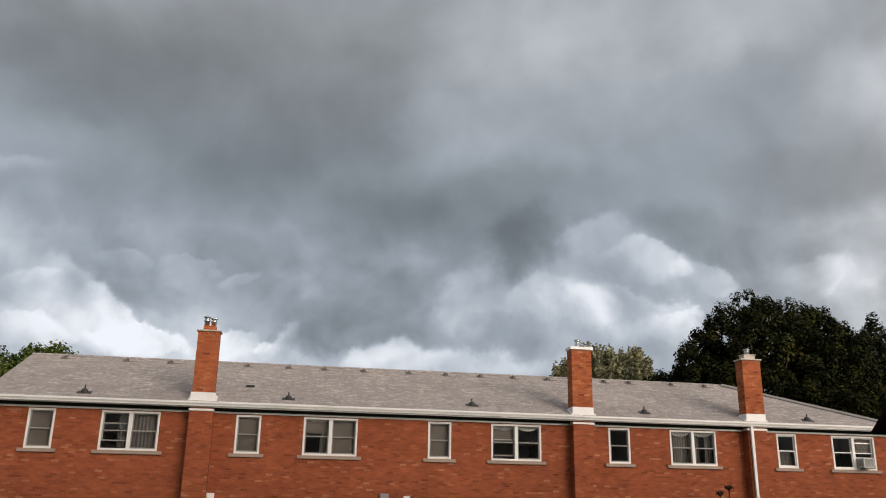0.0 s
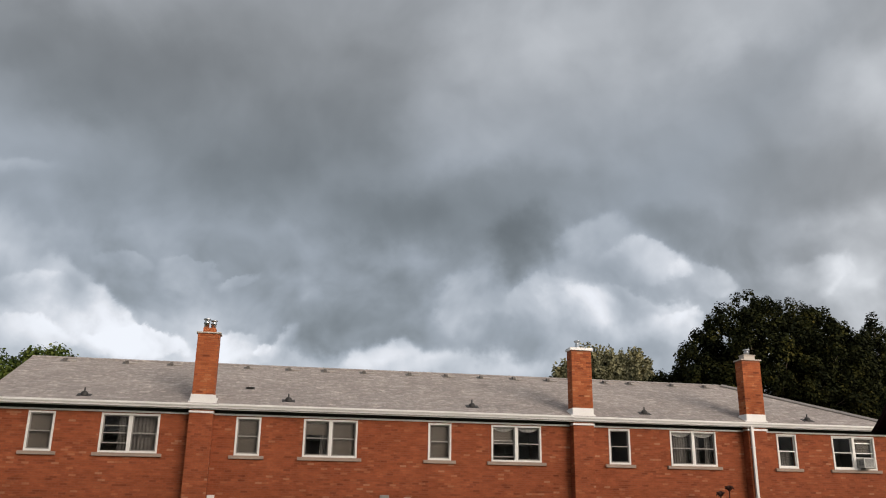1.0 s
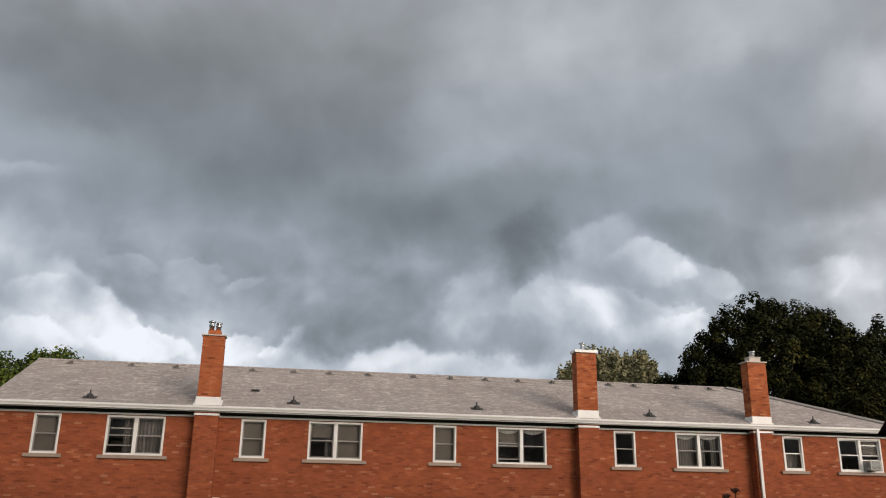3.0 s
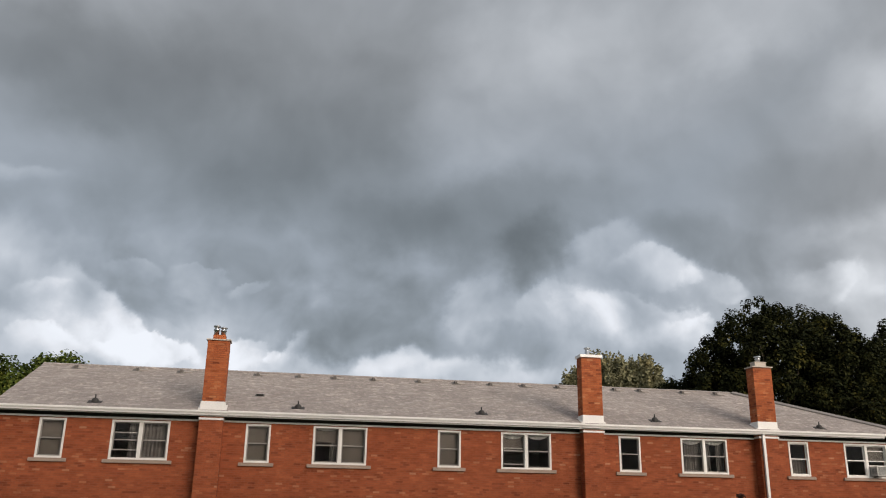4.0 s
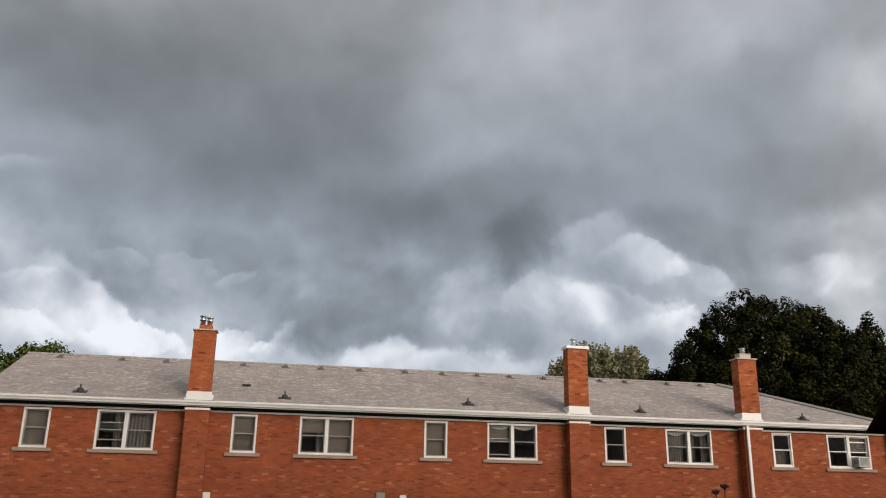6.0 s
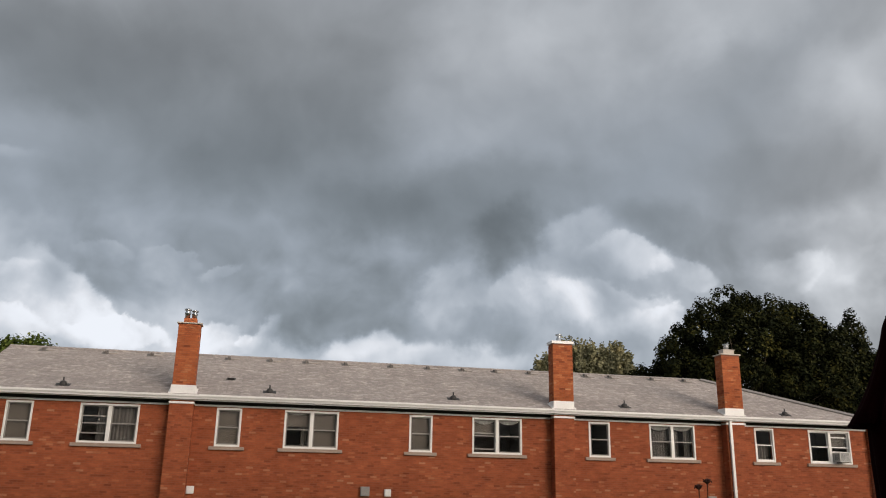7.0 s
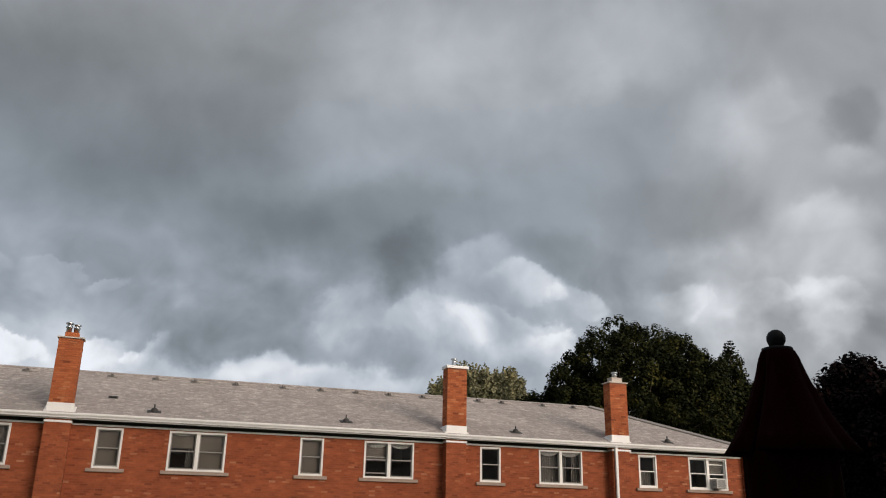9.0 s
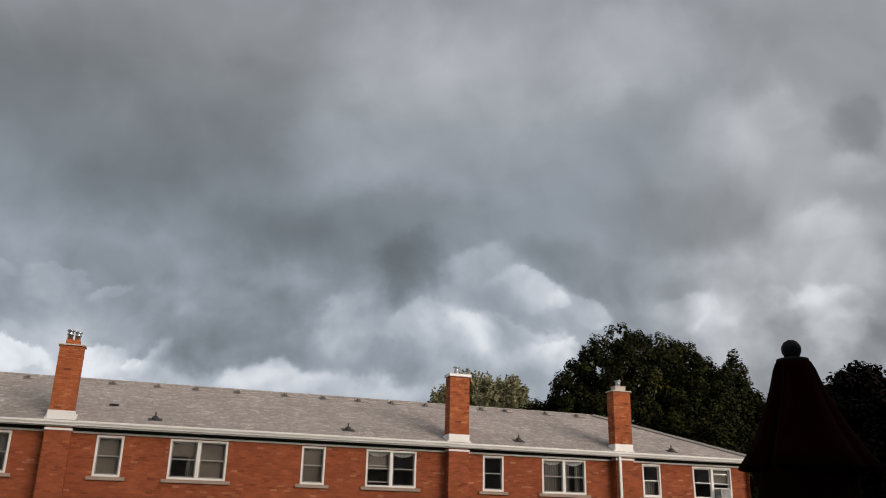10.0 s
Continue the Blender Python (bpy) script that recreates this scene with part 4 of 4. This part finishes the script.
# ---- dried flower stalks in the yard ----
def dry_stalk(az, el, dist, lean):
    a = radians(az)
    x, y, top = dist * math.sin(a), dist * math.cos(a), EYE.z + dist * math.tan(radians(el))
    t = thing("dried_flower", (x - lean, y, -0.02), "tall dried brown flower stalk with a drooping head", "plant", "dried flowers in the yard")
    pts = [(x - lean * (1 - k), y, -0.02 + (top + 0.02) * k) for k in (0, 0.4, 0.75, 0.93, 1.0)]
    part("stem", tube(pts, [0.014, 0.012, 0.010, 0.008, 0.012], 7), M_DRY, t)
    r = random.Random(int(az * 100))
    bm = turned([(0.01, -0.05), (0.04, -0.02), (0.05, 0.01), (0.035, 0.03), (0.01, 0.04)], (x, y, top), 12, wobble=lambda q, i: 1 + 0.35 * math.sin(5 * q + i))
    part("head", bm, M_DRY, t)
    for k in range(9):
        q = 2 * math.pi * k / 9 + r.uniform(-0.3, 0.3)
        p0, p1 = Vector((x + 0.05 * math.cos(q), y + 0.05 * math.sin(q), top)), Vector((x + 0.075 * math.cos(q), y + 0.075 * math.sin(q), top + r.uniform(-0.06, 0.03)))
        part("petal", tube([p0, (p0 + p1) / 2 + Vector((0, 0, 0.01)), p1], [0.012, 0.014, 0.003], 5), M_DRY, t)
    for k in range(3):
        z = top * (0.6 + 0.1 * k)
        q = r.uniform(0, 6.28)
        p0 = Vector((x - lean * 0.3, y, z))
        part("leaf", tube([p0, p0 + Vector((0.07 * math.cos(q), 0.07 * math.sin(q), 0.03)), p0 + Vector((0.13 * math.cos(q), 0.13 * math.sin(q), -0.06))], [0.006, 0.022, 0.004], 5), M_DRY, t)


dry_stalk(29.5, 1.15, 15.0, 0.10)
dry_stalk(28.95, 0.8, 15.4, -0.06)


# ---- trees ----
def leaf_cloud(centres, radius, count, size, seed, droop=0.0, stretch=(1, 1, 1), loose=0.42):
    """Leaves, each a folded lobed blade of two quads, scattered about twig ends."""
    r = np.random.default_rng(seed)
    c = np.repeat(np.array(centres), count, axis=0)
    n = len(c)
    off = r.normal(size=(n, 3))
    off *= (r.uniform(0.05, 1.0, n) ** 0.45 / np.linalg.norm(off, axis=1))[:, None]
    c = c + off * radius * np.array(stretch)
    # blades lie like tiles on the outside of their clump
    nm = off + np.array([0, 0, 0.55]) + r.normal(size=(n, 3)) * loose
    nm /= np.linalg.norm(nm, axis=1)[:, None]
    ax = r.normal(size=(n, 3))
    ax[:, 2] -= droop
    ax -= nm * (ax * nm).sum(1)[:, None]
    ax /= np.linalg.norm(ax, axis=1)[:, None]
    sd = np.cross(nm, ax)
    s = (size * r.uniform(0.6, 1.3, n))[:, None]
    w = 0.42
    v = np.stack([c, c + s * (0.35 * ax + w * sd + 0.12 * nm), c + s * (0.75 * ax + 0.30 * sd + 0.06 * nm), c + s * ax,
                  c + s * (0.75 * ax - 0.30 * sd + 0.06 * nm), c + s * (0.35 * ax - w * sd + 0.12 * nm)], 1).reshape(-1, 3)
    k = np.arange(n)[:, None] * 6
    f = np.concatenate([k + np.array([0, 1, 2, 3]), k + np.array([0, 3, 4, 5])])
    mesh = bpy.data.meshes.new("crown")
    mesh.from_pydata(v.tolist(), [], f.tolist())
    mesh.update()
    return mesh


def tree(base, lobes, clumps, leaves, size, mat, label, seed, spread=0.5, droop=0.3, stretch=(1, 1, 0.8), trunk_r=0.35, name="tree", loose=0.42):
    """lobes: (x, y, z, rx, ry, rz) ellipsoids that the twigs fill."""
    r = random.Random(seed)
    t = thing(name, base, label, "tree")
    lx, ly, lz = (sum(l[i] for l in lobes) / len(lobes) for i in range(3))
    bx, by, bz = base
    fork = bz + (lz - bz) * 0.45
    part("trunk", tube([(bx, by, bz - 0.1), (bx, by, bz + 0.4), (bx + 0.05, by, fork * 0.6 + bz * 0.4), (bx, by, fork), (lx, ly, lz)],
                       [trunk_r * 1.35, trunk_r, trunk_r * 0.85, trunk_r * 0.75, trunk_r * 0.2], 12), M_BARK, t, smooth=True)
    vol = [l[3] * l[5] for l in lobes]
    centres, bm = [], bmesh.new()
    for i in range(clumps):
        x, y, z, rx, ry, rz = r.choices(lobes, vol)[0]
        while True:
            d = Vector((r.gauss(0, 1), r.gauss(0, 1), r.gauss(0, 1)))
            if d.length > 0.1:
                break
        d.normalize()
        k = r.uniform(0.22, 1.0) ** 0.40
        bumpy = 1 + 0.07 * noise.noise(d * 2.6 + Vector((seed, 0, 0))) + 0.10 * noise.noise(d * 7.0 + Vector((0, seed, 0)))
        p = Vector((x + d.x * rx * k * bumpy, y + d.y * ry * k * bumpy, z + d.z * rz * k * bumpy))
        centres.append(tuple(p))
        if i % 12 == 0:
            s = Vector((bx + (lx - bx) * 0.3, by, fork + r.uniform(0, 0.35) * (lz - fork)))
            mid_p = s.lerp(p, 0.5) + Vector((0, 0, 0.06 * (p - s).length))
            tube([s, mid_p, p], [trunk_r * 0.28, trunk_r * 0.14, 0.012], 6, bm)
    tagged(part("branchwork", bm, M_BARK, t, smooth=True), kind="stuff")
    crown = link_mesh("crown", leaf_cloud(centres, spread, leaves, size, seed, droop, stretch, loose), mat, t)
    tagged(crown, kind="stuff")
    return t


def polar(az, dist, el):
    """Place at a bearing, a distance over the ground and an angle of height from the standing place."""
    a = radians(az)
    return dist * math.sin(a), dist * math.cos(a), EYE.z + dist * math.tan(radians(el))


def lobe(az, el, waz, wel, dist, deep=0.8):
    x, y, z = polar(az, dist, el)
    rx, rz = dist * math.tan(radians(waz)), dist * math.tan(radians(wel))
    return x, y, z, rx, rx * deep, rz


bx, by, _ = polar(32.5, 50, 0)
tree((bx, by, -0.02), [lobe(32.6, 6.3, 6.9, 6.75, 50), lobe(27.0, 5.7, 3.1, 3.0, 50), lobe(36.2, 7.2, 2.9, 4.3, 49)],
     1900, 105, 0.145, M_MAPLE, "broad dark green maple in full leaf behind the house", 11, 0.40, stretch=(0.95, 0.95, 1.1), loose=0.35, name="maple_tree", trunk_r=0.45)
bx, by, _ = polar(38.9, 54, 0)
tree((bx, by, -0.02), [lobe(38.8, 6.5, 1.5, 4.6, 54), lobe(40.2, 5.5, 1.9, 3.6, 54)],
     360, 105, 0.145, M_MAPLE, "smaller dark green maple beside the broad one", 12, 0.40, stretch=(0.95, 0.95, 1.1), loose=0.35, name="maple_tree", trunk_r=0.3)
bx, by, _ = polar(21.8, 60, 0)
tree((bx, by, -0.02), [lobe(21.6, 7.3, 2.6, 2.6, 60), lobe(23.9, 7.3, 1.5, 2.5, 60), lobe(19.5, 7.0, 1.2, 2.1, 60)],
     460, 120, 0.20, M_WILLOW, "pale yellow-green willow with upright shoots", 13, 0.6, droop=-1.2, stretch=(0.42, 0.42, 1.6), loose=0.9, name="willow_tree", trunk_r=0.3)
bx, by, _ = polar(-18.0, 46, 0)
tree((bx, by, -0.02), [lobe(-14.9, 7.6, 2.4, 1.25, 46), lobe(-19.0, 7.0, 2.6, 1.9, 46), lobe(-17.2, 5.5, 2.6, 1.6, 46)],
     200, 110, 0.15, M_GREEN, "light green tree with loose open branches", 14, 0.5, name="green_tree", trunk_r=0.25)
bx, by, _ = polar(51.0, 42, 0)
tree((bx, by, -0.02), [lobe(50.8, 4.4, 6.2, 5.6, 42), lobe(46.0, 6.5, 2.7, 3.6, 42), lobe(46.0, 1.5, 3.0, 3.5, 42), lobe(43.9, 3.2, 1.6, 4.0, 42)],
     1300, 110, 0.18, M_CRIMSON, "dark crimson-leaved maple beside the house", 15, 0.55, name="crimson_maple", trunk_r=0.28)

# ---- closed patio umbrella on the patio ----
UX, UY, _ = polar(41.77, 3.6, 0)
umb = thing("patio_umbrella", (UX, UY, 0.70), "closed burgundy patio umbrella with a ball finial", "umbrella")


TO_RIGHT, TO_VIEW = radians(-41.8), 228.2      # bearings of its fuller side and of its front


def folds(n, depth, lean=0.0, tuck=0.0):
    """Soft pleats round a hanging cloth, fuller on one side, with one deep tuck beside the front panel."""
    def shape(a, i):
        k = min(1.0, i / 6.0)
        deg = math.degrees(a) % 360
        pleat = depth * k * (abs(math.cos(n / 2 * a + 0.5)) * 1.6 - 1.0)
        valley = -tuck * k * math.exp(-((deg - TO_VIEW + 47 - 1.2 * i) / 9) ** 2)
        ridge = 0.45 * tuck * k * math.exp(-((deg - TO_VIEW + 30 - 1.2 * i) / 9) ** 2)
        return 1 + pleat + valley + ridge + lean * k * math.cos(a - TO_RIGHT)
    return shape


part("finial", turned([(0.012, -0.045), (0.026, -0.034), (0.036, -0.012), (0.0375, 0.0), (0.036, 0.012), (0.026, 0.028), (0.013, 0.036), (0.003, 0.038)], (UX, UY, EYE.z + 0.738), 24), M_BLACK, umb, "black ball finial", True)
part("collar", turned([(0.05, 0.0), (0.062, 0.006), (0.060, 0.016), (0.03, 0.024)], (UX, UY, EYE.z + 0.682), 24), M_BLACK, umb, smooth=True)
top_prof = [(0.056, 0.692), (0.066, 0.684), (0.078, 0.655), (0.090, 0.61), (0.105, 0.56), (0.128, 0.50), (0.162, 0.42), (0.202, 0.345), (0.245, 0.282), (0.236, 0.276), (0.16, 0.40), (0.06, 0.66)]
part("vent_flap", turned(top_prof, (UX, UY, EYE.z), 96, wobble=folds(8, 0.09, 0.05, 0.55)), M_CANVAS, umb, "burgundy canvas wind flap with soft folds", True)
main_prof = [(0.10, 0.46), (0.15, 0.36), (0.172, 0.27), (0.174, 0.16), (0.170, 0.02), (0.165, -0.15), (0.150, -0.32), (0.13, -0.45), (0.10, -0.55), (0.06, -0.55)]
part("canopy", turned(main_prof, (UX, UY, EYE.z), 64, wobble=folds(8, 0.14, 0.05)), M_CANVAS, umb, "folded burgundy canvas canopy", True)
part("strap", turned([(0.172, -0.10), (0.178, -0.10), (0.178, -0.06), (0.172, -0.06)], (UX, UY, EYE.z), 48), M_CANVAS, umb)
part("pole", turned([(0.019, 0.04), (0.019, 2.30)], (UX, UY, 0.70), 16), M_BRONZE, umb, smooth=True)
part("base", turned([(0.25, 0.0), (0.25, 0.04), (0.22, 0.065), (0.06, 0.09), (0.045, 0.30), (0.03, 0.31)], (UX, UY, 0.70), 32), M_BLACK, umb, "round black base", True)

# bricks of the front wall that stand nearest
for cx, cz, w in near:
    piece("brick", BRICK_MESH, Matrix.Translation((cx, FY, cz)) @ Matrix.Diagonal((1, 1 + rng.uniform(-0.3, 0.4), 1, 1)), wall)
